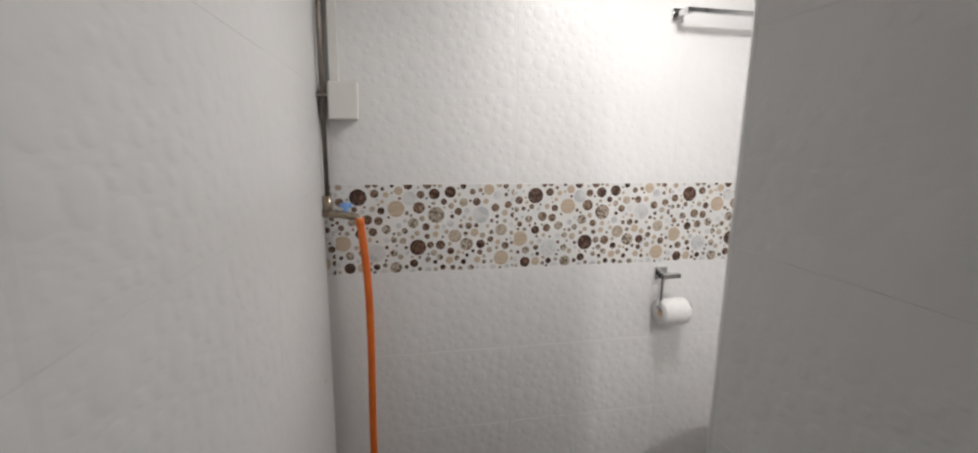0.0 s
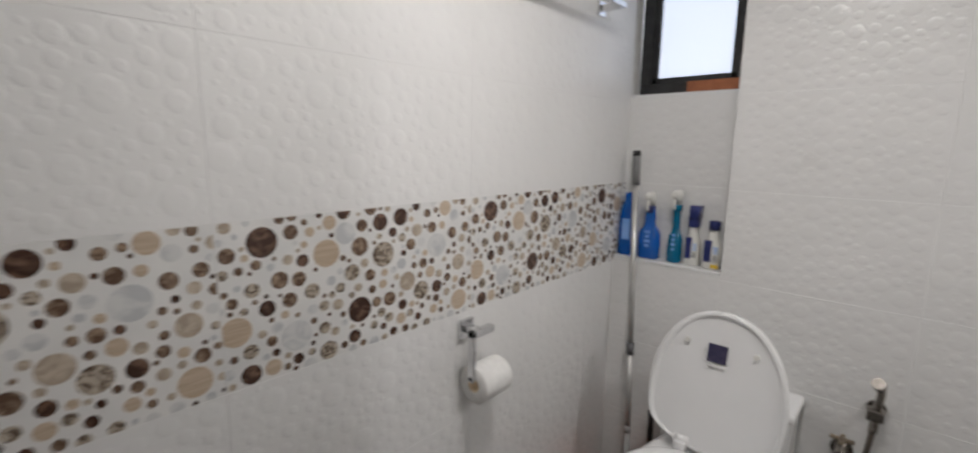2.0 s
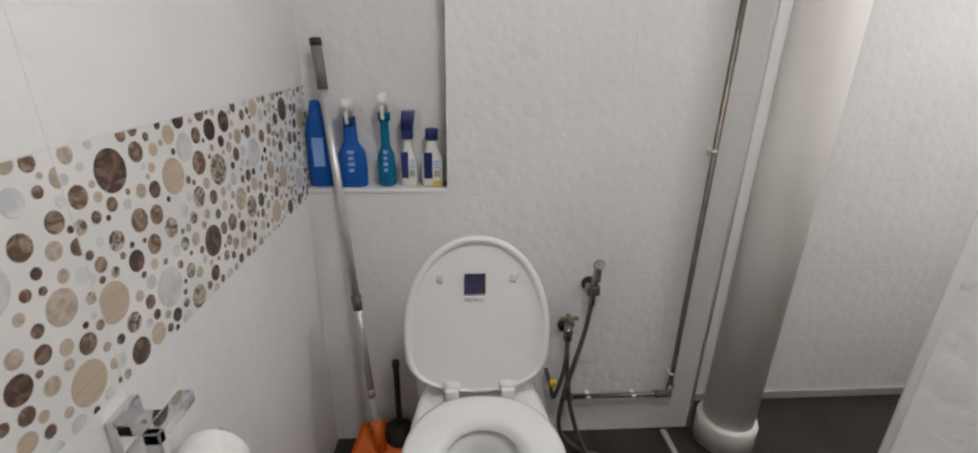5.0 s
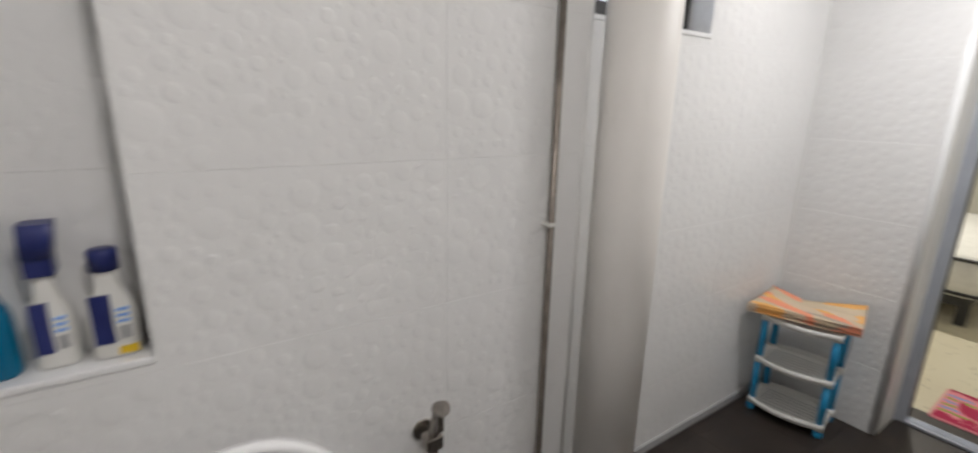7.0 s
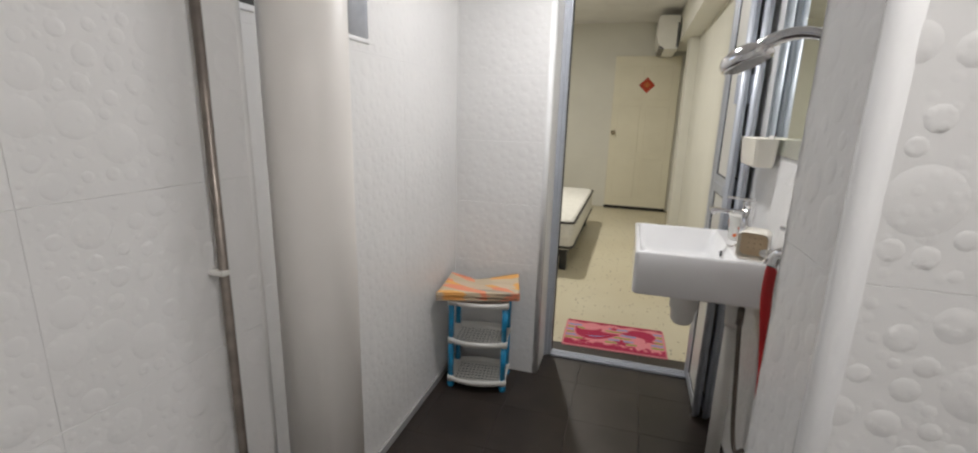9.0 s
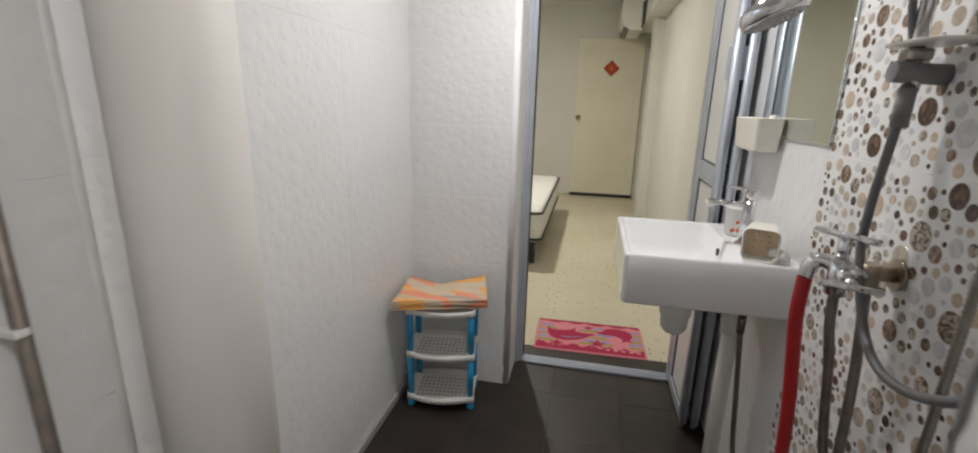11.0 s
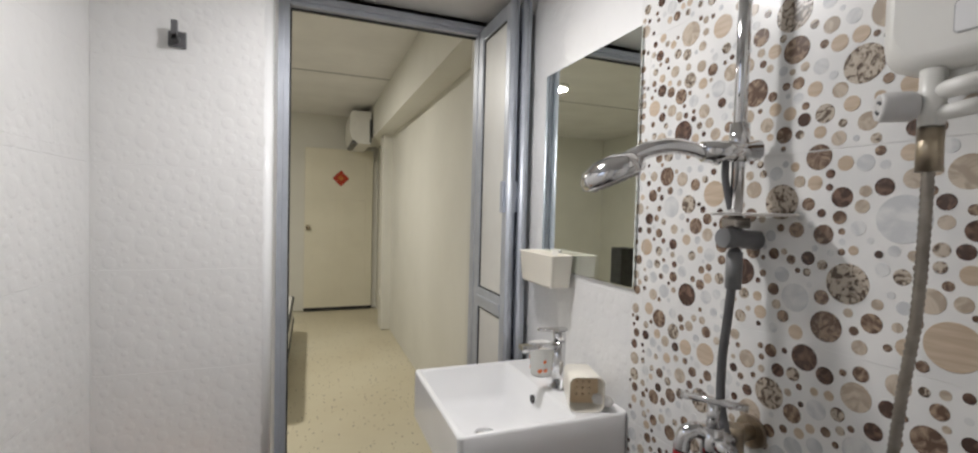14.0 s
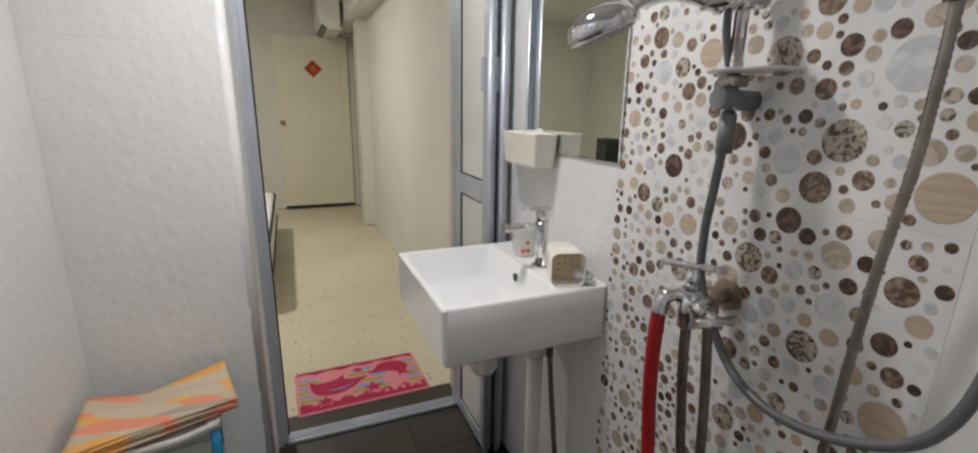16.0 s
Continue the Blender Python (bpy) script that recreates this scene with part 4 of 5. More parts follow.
# cup, soap dish, sponge on the basin
bm = bm_lathe([(0.0, 0.0), (0.026, 0.0), (0.030, 0.004), (0.037, 0.085), (0.039, 0.085), (0.039, 0.092), (0.036, 0.092), (0.028, 0.008), (0.0, 0.006)], 32)
cup = shift(add(bm, "body", M_WHITE), 0.912, -2.345, 0.897)
dots = []
rnd = random.Random(4)
for k in range(14):
    bm = bmesh.new()
    a, h = rnd.uniform(0, 6.28), rnd.uniform(0.015, 0.075)
    r = 0.0305 + 0.0075 * h / 0.085
    c = Vector((0.912 + r * math.cos(a), -2.345 + r * math.sin(a), 0.897 + h))
    o = Vector((math.cos(a), math.sin(a), 0.05)).normalized()
    t, u = Vector((-math.sin(a), math.cos(a), 0)), Vector((0, 0, 1))
    s = rnd.uniform(0.004, 0.009)
    bm.faces.new([bm.verts.new(c + o * 0.0009 + s * (t * math.cos(q * 0.785) + u * math.sin(q * 0.785))) for q in range(8)])
    dots.append(add(bm, "print", M_ORANGE))
thing("cup", (0.912, -2.345, 0.897), [cup] + dots, "white plastic cup with orange flower print", "cup")


def lying_box():
    """A cream plastic tumbler box on its side, its mouth towards the shower."""
    c = Vector((0.908, -2.130, 0.897 + 0.043))
    m = Matrix.Translation(c) @ pose(0, 0, 0, 0, 0, -20) @ pose(0, 0, 0, -90, 0, 0)
    rings = []
    for z, s in ((-0.06, 0.80), (-0.058, 0.86), (0.06, 1.0), (0.062, 0.97), (0.060, 0.93), (-0.05, 0.80)):
        rings.append([(px * s, py * s, z) for px, py in rounded(0.086, 0.086, 0.018)])
    box = add(bm_loft(rings), "box", M_CREAMBOX, m=m)
    bm = bm_loft([[(px, py, 0.012) for px, py in rounded(0.075, 0.075, 0.016)], [(px, py, 0.015) for px, py in rounded(0.075, 0.075, 0.016)]])
    for i in (-1, 0, 1):
        for j in (-1, 0, 1):
            bm_lathe([(0.0, 0.015), (0.004, 0.015), (0.003, 0.021), (0, 0.022)], 8, bm, Matrix.Translation((0.016 * i, 0.016 * j, 0)))
    ins = add(bm, "inner_base", M_CORD, m=m)
    thing("tumbler_box", tuple(c - Vector((0, 0, 0.043))), [box, ins], "cream plastic box lying on its side on the basin", "box")
    bm = bmesh.new()
    r2 = random.Random(9)
    for k in range(7):
        p = Matrix.Translation((0.875 + r2.uniform(-0.015, 0.015), -2.075 + r2.uniform(-0.015, 0.01), 0.897 + 0.016 + r2.uniform(0, 0.012)))
        bm_lathe([(0, -0.014), (0.012, -0.009), (0.016, 0), (0.012, 0.009), (0, 0.014)], 10, bm, p)
    single(bm, "bath_puff", M_PAPER, (0.875, -2.075, 0.897), "crumpled white washing puff on the basin", "sponge")


lying_box()


def wall_basket():
    cx, cy, z0, z1 = XS + 0.048, -2.405, 1.158, 1.25
    rings = [[(cx + px * s, cy + py * s, z) for px, py in rounded(0.072, 0.228, 0.012)] for z, s in ((z0, 0.86), (z0 + 0.004, 0.89), (z1, 1.0), (z1 + 0.003, 1.03), (z1 + 0.003, 0.97), (z1, 0.955), (z0 + 0.008, 0.85))]
    bm = bm_loft(rings)
    hook = bm_box(XS + 0.0085, cy - 0.02, z1 - 0.02, XS + 0.014, cy + 0.02, z1 + 0.012, 0.002)
    thing("wall_basket", (cx, cy, z0), [add(bm, "basket", M_CREAMBOX), add(hook, "hanger", M_WHITE)], "white plastic basket stuck on the wall by the mirror", "basket")


wall_basket()

# mirror
bm = bm_box(XS + 0.002, -2.508, 1.20, XS + 0.008, -2.033, 1.82, 0.0025, 2)
back = add(bm_box(XS + 0.0005, -2.503, 1.205, XS + 0.003, -2.038, 1.815), "backing", M_BLACK)
thing("mirror", (XS, -2.27, 1.2), [add(bm, "glass", M_MIRROR), back], "frameless rectangular mirror on the white wall", "mirror")

# ---------------------------------------------------------------- shower
RX, RY = XS + 0.050, -1.715


def shower_set():
    bm = bm_tube([(RX, RY, 1.27), (RX, RY, 2.0)], 0.0105, 18)
    parts = [add(bm, "rail", M_CHROME)]
    for z in (1.96,):
        bm = bm_tube([(XS, RY, z), (RX + 0.012, RY, z)], 0.016, 18)
        parts.append(add(bm, "bracket", M_CHROME))
    bm = bm_tube([(XS, RY, 1.338), (RX + 0.028, RY, 1.342)], 0.0165, 24)
    bm_tube([(RX, RY, 1.255), (RX, RY, 1.318)], 0.013, 16, bm)
    parts.append(add(bm, "lower_bracket", M_MIDGREY))
    bm = bm_box(RX - 0.017, RY - 0.017, 1.358, RX + 0.017, RY + 0.017, 1.377, 0.005)
    parts.append(add(bm, "slide_block", M_DKSTEEL))
    rings = [[(RX - 0.002 + px, RY + 0.03 + py, z) for px, py in rounded(0.085 * s, 0.135 * s, 0.035 * s)] for z, s in ((1.3795, 0.90), (1.380, 0.97), (1.383, 1.0), (1.3845, 0.995), (1.382, 0.96), (1.3815, 0.90))]
    parts.append(add(bm_loft(rings), "soap_dish", M_DISH))
    bm = bm_tube([(RX - 0.03, RY + 0.012, 1.491), (RX + 0.06, RY - 0.02, 1.486)], 0.0175, 20)
    bm_tube([(RX, RY, 1.47), (RX, RY, 1.535)], 0.016, 18, bm)
    parts.append(add(bm, "slider", M_CHROME))
    pts = spline([(RX + 0.03, RY - 0.01, 1.474), (RX + 0.070, RY - 0.028, 1.490), (RX + 0.105, RY - 0.046, 1.495), (RX + 0.142, RY - 0.065, 1.486), (RX + 0.170, RY - 0.080, 1.468)], 6)
    rings = []
    P = pts
    for i, p in enumerate(P):
        f = i / (len(P) - 1)
        d = (P[min(i + 1, len(P) - 1)] - P[max(i - 1, 0)]).normalized()
        s = d.cross(Vector((0, 0, 1))).normalized()
        u = s.cross(d)
        r = 0.0115 + 0.004 * f
        rings.append([tuple(p + r * (s * math.cos(q) * (1 + 0.7 * f) + u * math.sin(q))) for q in [2 * math.pi * k / 14 for k in range(14)]])
    parts.append(add(bm_loft(rings), "handle", M_CHROME))
    hd = Matrix.Translation((RX + 0.190, RY - 0.090, 1.449)) @ pose(0, 0, 0, 0, 24, -25)
    bm = bm_lathe([(0, 0.028), (0.025, 0.026), (0.05, 0.014), (0.0565, 0.002), (0.0565, -0.012), (0.052, -0.016), (0, -0.016)], 40)
    parts.append(add(bm, "head", M_CHROME, m=hd))
    bm = bm_lathe([(0, -0.0185), (0.044, -0.0185), (0.047, -0.016)], 40)
    for ring_n, rr in ((6, 0.014), (12, 0.027), (18, 0.039)):
        for k in range(ring_n):
            a = 2 * math.pi * k / ring_n
            bm_lathe([(0, -0.022), (0.0016, -0.021), (0.002, -0.018)], 6, bm, Matrix.Translation((rr * math.cos(a), rr * math.sin(a), 0)))
    parts.append(add(bm, "spray_face", M_LGREY, m=hd))
    bm = bm_tube(spline([(RX + 0.016, RY - 0.012, 1.480), (RX + 0.014, RY - 0.012, 1.44), (RX + 0.006, RY - 0.006, 1.39)], 5), 0.006, 12)
    parts.append(add(bm, "hose_stub", M_GREY))
    bm = bm_tube(spline([(RX, RY, 1.29), (0.885, -1.719, 1.20), (0.888, -1.724, 1.12), (0.892, -1.712, 1.03), (0.90, -1.643, 0.931), (0.91, -1.571, 0.897), (0.918, -1.489, 0.904), (0.918, -1.412, 0.938), (0.908, -1.365, 0.985), (0.893, -1.345, 1.08), (0.89, -1.338, 1.3), (0.885, -1.335, 1.56)]), 0.0074, 14)
    parts.append(add(bm, "hose", M_GREY))
    thing("shower_set", (XS, RY, 1.3), parts, "chrome hand shower on a slide rail with grey hose", "shower")


shower_set()


def shower_tap():
    bx, by, z = 0.922, -1.706, 1.0
    bm = bm_tube([(XS, -1.706, z + 0.005), (XS + 0.06, -1.705, z + 0.004)], 0.0135, 18)
    bm_tube([(XS, -1.706, z + 0.005), (XS + 0.007, -1.706, z + 0.005)], 0.028, 24, bm)
    bm_tube([(XS + 0.045, -1.705, z - 0.03), (XS + 0.045, -1.705, z + 0.022)], 0.0165, 16, bm)
    parts = [add(bm, "wall_inlet", M_BRASS)]
    bm = bm_tube([(XS + 0.04, -1.705, z + 0.003), (bx + 0.005, by, z)], 0.0155, 18)
    bm_tube([(bx, by, z - 0.04), (bx, by, z + 0.028)], 0.0175, 18, bm)
    bm_tube(spline([(bx, by, z + 0.008), (bx + 0.02, by - 0.016, z + 0.016), (bx + 0.036, by - 0.024, z + 0.006), (bx + 0.040, by - 0.026, z - 0.02)], 5), 0.0135, 16, bm)
    bm_tube([(bx, by, z + 0.004), (bx + 0.006, by + 0.045, z + 0.001)], 0.0125, 16, bm)
    parts.append(add(bm, "body", M_CHROME))
    bm = bm_tube([(bx, by, z + 0.028), (bx, by, z + 0.066)], 0.0105, 14)
    bm_loft([[(bx + f * 0.03 + q * 0.8, by - f * 0.042 + q * 0.6, z + 0.069 + r) for q, r in rounded(0.013, 0.011, 0.004)] for f in (-1, 1)], bm)
    parts.append(add(bm, "upper_handle", M_CHROME))
    bm = bm_tube([(bx + 0.006, by + 0.043, z + 0.001), (bx + 0.008, by + 0.066, z - 0.001)], 0.009, 14)
    bm_loft([[(bx + 0.01 + f * 0.046, by + 0.068 + q, z - 0.002 + r + 0.004 * f) for q, r in rounded(0.013, 0.012, 0.004)] for f in (-1, 1)], bm)
    parts.append(add(bm, "lower_handle", M_CHROME))
    thing("shower_tap", (XS, by, z), parts, "chrome two-handled wall tap with tarnished inlet", "tap")
    hx, hy = bx + 0.040, by - 0.026
    bm = bm_tube(spline([(hx, hy, z - 0.012), (hx, hy - 0.004, z - 0.10), (hx - 0.016, hy - 0.016, 0.79), (hx - 0.028, hy - 0.016, 0.66), (hx - 0.038, hy - 0.012, 0.40), (hx - 0.04, hy - 0.01, 0.12), (hx - 0.02, hy - 0.03, 0.025), (hx + 0.02, hy - 0.08, 0.0155)]), 0.0128, 16)
    single(bm, "red_hose", M_RED, (hx + 0.02, hy - 0.08, 0), "red rubber hose hanging from the shower tap", "hose")
    bm = bm_tube(spline([(bx, by, z - 0.035), (bx - 0.006, by - 0.004, 0.90), (bx - 0.026, by - 0.013, 0.80), (bx - 0.04, by - 0.012, 0.68), (bx - 0.05, by - 0.002, 0.60), (bx - 0.055, by + 0.012, 0.585), (bx - 0.058, by + 0.02, 0.62), (bx - 0.058, by + 0.01, 0.80), (XS + 0.045, -1.705, z - 0.025)]), 0.0082, 12, rib=0.0011, pitch=0.0045)
    single(bm, "metal_hose", M_STEEL, (bx - 0.055, by, 0.585), "corrugated metal hose looping below the tap", "hose")


shower_tap()


def water_heater():
    y0, y1, z0, z1, d = -1.498, -1.278, 1.55, 1.92, 0.078
    cy, cz = (y0 + y1) / 2, (z0 + z1) / 2
    rings = []
    for x, g in ((XS, 0.0), (XS + d - 0.018, 0.0), (XS + d - 0.005, 0.006), (XS + d, 0.018)):
        rings.append([(x, cy + a, cz + b) for a, b in rounded(y1 - y0 - 2 * g, z1 - z0 - 2 * g, 0.035)])
    e = empty("water_heater", Matrix.Translation((XS, cy, z0)))
    def part(bm, name, mat, m=None):
        ob = add(bm, name, mat, m=m)
        ob.parent = e
        ob.matrix_basis = Matrix.Translation((-XS, -cy, -z0)) @ ob.matrix_basis
        return ob
    part(bm_loft(rings), "casing", M_WHITE)
    f = XS + d
    face = Matrix.Translation((f, cy, cz)) @ Matrix(((0, 0, 1, 0), (1, 0, 0, 0), (0, 1, 0, 0), (0, 0, 0, 1)))
    bm = bm_lathe([(0.044, 0), (0.044, 0.004), (0.040, 0.010), (0.034, 0.010), (0.031, 0.024), (0.027, 0.028), (0, 0.028)], 40)
    part(bm, "dial", M_WHITE, face @ Matrix.Translation((0.0, -0.062, 0)))
    bm = bm_lathe([(0.0342, 0.0101), (0.0368, 0.0118), (0.0392, 0.0103)], 40)
    part(bm, "dial_ring", M_CHROME, face @ Matrix.Translation((0.0, -0.062, 0)))
    pl = face @ Matrix.Translation((0.004, -0.136, 0.0))
    bm = bm_loft([[(a, b, 0.0) for a, b in rounded(0.078, 0.036, 0.005)], [(a, b, 0.0012) for a, b in rounded(0.078, 0.036, 0.005)]], smooth=False)
    part(bm, "plate", M_LGREY, pl)
    bm = bm_loft([[(a, b, 0.0012) for a, b in rounded(0.075, 0.033, 0.004)], [(a, b, 0.0020) for a, b in rounded(0.075, 0.033, 0.004)]], smooth=False)
    part(bm, "plate_face", M_PORCELAIN, pl)
    for hx, lo, hi in ((0.017, -0.001, 0.009), (0.010, -0.008, -0.004), (0.008, 0.0125, 0.014), (0.008, -0.014, -0.0125)):
        part(bm_box(-hx, lo, 0.002, hx, hi, 0.0026), "mark", M_GREY, pl)
    tagged(e, "white electric water heater with dial on the wall", "water heater")
    # flow valve and pipework below
    vy = -1.447
    bm = bm_tube([(XS + 0.06, vy, 1.552), (XS + 0.06, vy, 1.485)], 0.0125, 20)
    bm_tube([(XS, vy + 0.02, 1.548), (XS + 0.05, vy + 0.02, 1.548)], 0.012, 16, bm)
    bm_tube([(XS + 0.06, vy, 1.525), (XS + 0.06, vy + 0.06, 1.533)], 0.0105, 16, bm)
    bm_tube([(XS + 0.06, vy + 0.056, 1.532), (XS + 0.06, vy + 0.068, 1.534)], 0.013, 16, bm)
    bm_tube([(XS + 0.06, vy, 1.50), (XS + 0.06, vy + 0.05, 1.505)], 0.009, 12, bm)
    parts = [add(bm, "body", M_WHITE)]
    kn = Matrix.Translation((XS + 0.066, vy - 0.012, 1.512)) @ Vector((0.8, -0.75, 0.0)).to_track_quat("Z", "Y").to_matrix().to_4x4()
    bm = bm_lathe([(0.014, 0), (0.0178, 0.006), (0.0172, 0.032), (0.015, 0.037), (0.012, 0.0355), (0, 0.0355)], 28)
    parts.append(add(bm, "knob", M_PALEGREY, m=kn))
    bm = bmesh.new()
    for s in (0, math.pi):
        bm_tube([(0.007 * math.cos(s + a), 0.007 * math.sin(s + a), 0.036) for a in (0.4, 0.9, 1.4, 1.9)], 0.0016, 6, bm)
    parts.append(add(bm, "arrows", M_GREY, m=kn))
    bm = bm_tube([(XS + 0.06, vy, 1.487), (XS + 0.06, vy, 1.435)], 0.0125, 20)
    parts.append(add(bm, "nut", M_BRASS))
    bm = bm_tube(spline([(XS + 0.06, vy, 1.445), (0.89, -1.450, 1.277), (0.886, -1.466, 1.123), (0.88, -1.48, 0.9), (0.872, -1.495, 0.72), (0.862, -1.505, 0.6), (0.85, -1.51, 0.53), (XS + 0.003, -1.512, 0.5)]), 0.0054, 14, rib=0.0014, pitch=0.0085)
    parts.append(add(bm, "hose", M_FLEX))
    thing("heater_valve", (XS, vy, 1.5), parts, "white flow valve with corrugated steel hose under the heater", "valve")


water_heater()

# ---------------------------------------------------------------- hook on the wall by the door
bm = bm_box(1.897, YB + 0.0005, 1.822, 1.941, YB + 0.012, 1.866, 0.002)
bm_box(1.911, YB + 0.01, 1.834, 1.927, YB + 0.045, 1.85, 0.002, bm=bm)
bm_box(1.911, YB + 0.033, 1.834, 1.927, YB + 0.045, 1.888, 0.002, bm=bm)
single(bm, "wall_hook", M_GREY, (1.919, YB, 1.844), "small square dark metal hook on the wall", "hook")

# ---------------------------------------------------------------- rack and folded cloth
def rack():
    x0, x1, y0, y1 = 1.80, 2.055, -2.655, -2.495
    parts = []
    cx, cy = (x0 + x1) / 2, (y0 + y1) / 2
    for x in (x0, x1):
        for y in (y0, y1):
            bm = bmesh.new()
            for a, b in ((0.055, 0.235), (0.265, 0.445)):
                bm_tube([(x, y, a), (x, y, b)], 0.0135, 14, bm)
            bm_lathe([(0.008, 0.048), (0.010, 0.03), (0.017, 0.022), (0.017, 0.006), (0.012, 0.0), (0, 0.0)], 14, bm, Matrix.Translation((x, y, 0.0005)))
            parts.append(add(bm, "leg", M_BLUE))
    def bulge(s, z, n=10):
        pts = []
        w, d = (x1 - x0) / 2 * s + 0.012, (y1 - y0) / 2 * s + 0.012
        for i in range(n):
            f = -1 + 2 * i / n
            pts.append((cx + w * f, cy + d + 0.035 * (1 - f * f), z))
        for i in range(n):
            f = -1 + 2 * i / n
            pts.append((cx + w, cy - d * f, z))
        for i in range(n):
            f = 1 - 2 * i / n
            pts.append((cx + w * f, cy - d - 0.02 * (1 - f * f), z))
        for i in range(n):
            f = -1 + 2 * i / n
            pts.append((cx - w, cy + d * f, z))
        return pts
    for z in (0.05, 0.25, 0.447):
        rings = [bulge(0.9, z - 0.012), bulge(1.0, z - 0.010), bulge(1.02, z + 0.014), bulge(0.98, z + 0.014), bulge(0.95, z - 0.004), bulge(0.9, z - 0.006)]
        bm = bm_loft(rings)
        for x in (x0, x1):
            for y in (y0, y1):
                bm_tube([(x, y, z - 0.016), (x, y, z + 0.012)], 0.0175, 16, bm)
        parts.append(add(bm, "tray", M_WHITE))
        bm = bmesh.new()
        for i in range(12):
            for j in range(6):
                px, py = cx - 0.10 + 0.2 * i / 11, cy - 0.058 + 0.125 * j / 5
                vs = [bm.verts.new((px + a, py + b, z - 0.0025)) for a, b in ((-0.0055, -0.0035), (0.0045, -0.0035), (0.0065, 0.0035), (-0.0035, 0.0035))]
                bm.faces.new(vs)
        if z < 0.4:
            parts.append(add(bm, "holes", M_GREY))
        else:
            bm.free()
    r = thing("storage_rack", (cx, cy, 0), parts, "white and blue plastic three-tier rack in the corner", "rack")
    r.matrix_basis = pose(1.932, -2.568, 0, 0, 0, 8)


rack()


def folded_cloth():
    """A mat folded in five layers, its far edge curling up; the long side slants across the rack."""
    near_l, near_r, far_r, far_l = Vector((2.093, -2.388)), Vector((1.728, -2.512)), Vector((1.772, -2.665)), Vector((2.100, -2.605))
    e = []
    n, rows = 22, 9
    for k in range(5):
        bm = bmesh.new()
        grid = []
        for j in range(rows + 1):
            row = []
            for i in range(n + 1):
                u, v = i / n, j / rows
                p = near_l.lerp(near_r, u).lerp(far_l.lerp(far_r, u), v)
                lift = v * v * (0.045 * max(0.0, 1.6 * u - 0.6) + 0.030 * max(0.0, 1 - 2.6 * u))
                z = 0.4775 + 0.0068 * k + lift * (0.35 + 0.65 * k / 4) + 0.0012 * math.sin(7 * u + 1.7 * k) + 0.002 * (1 - v) * math.sin(3.1 * u)
                inset = 0.0035 * math.sin(2.3 * k + 5 * u) * (1 - v)
                row.append(bm.verts.new((p.x, p.y + inset, z)))
            grid.append(row)
        for a, b in zip(grid, grid[1:]):
            for i in range(n):
                bm.faces.new((a[i], a[i + 1], b[i + 1], b[i])).smooth = True
        bmesh.ops.recalc_face_normals(bm, faces=list(bm.faces))
        bmesh.ops.solidify(bm, geom=list(bm.faces), thickness=0.0045)
        e.append(add(bm, "fold", M_CLOTH))
    thing("folded_cloth", (1.925, -2.54, 0.476), e, "folded tan and orange patterned floor mat on the rack", "cloth")


folded_cloth()

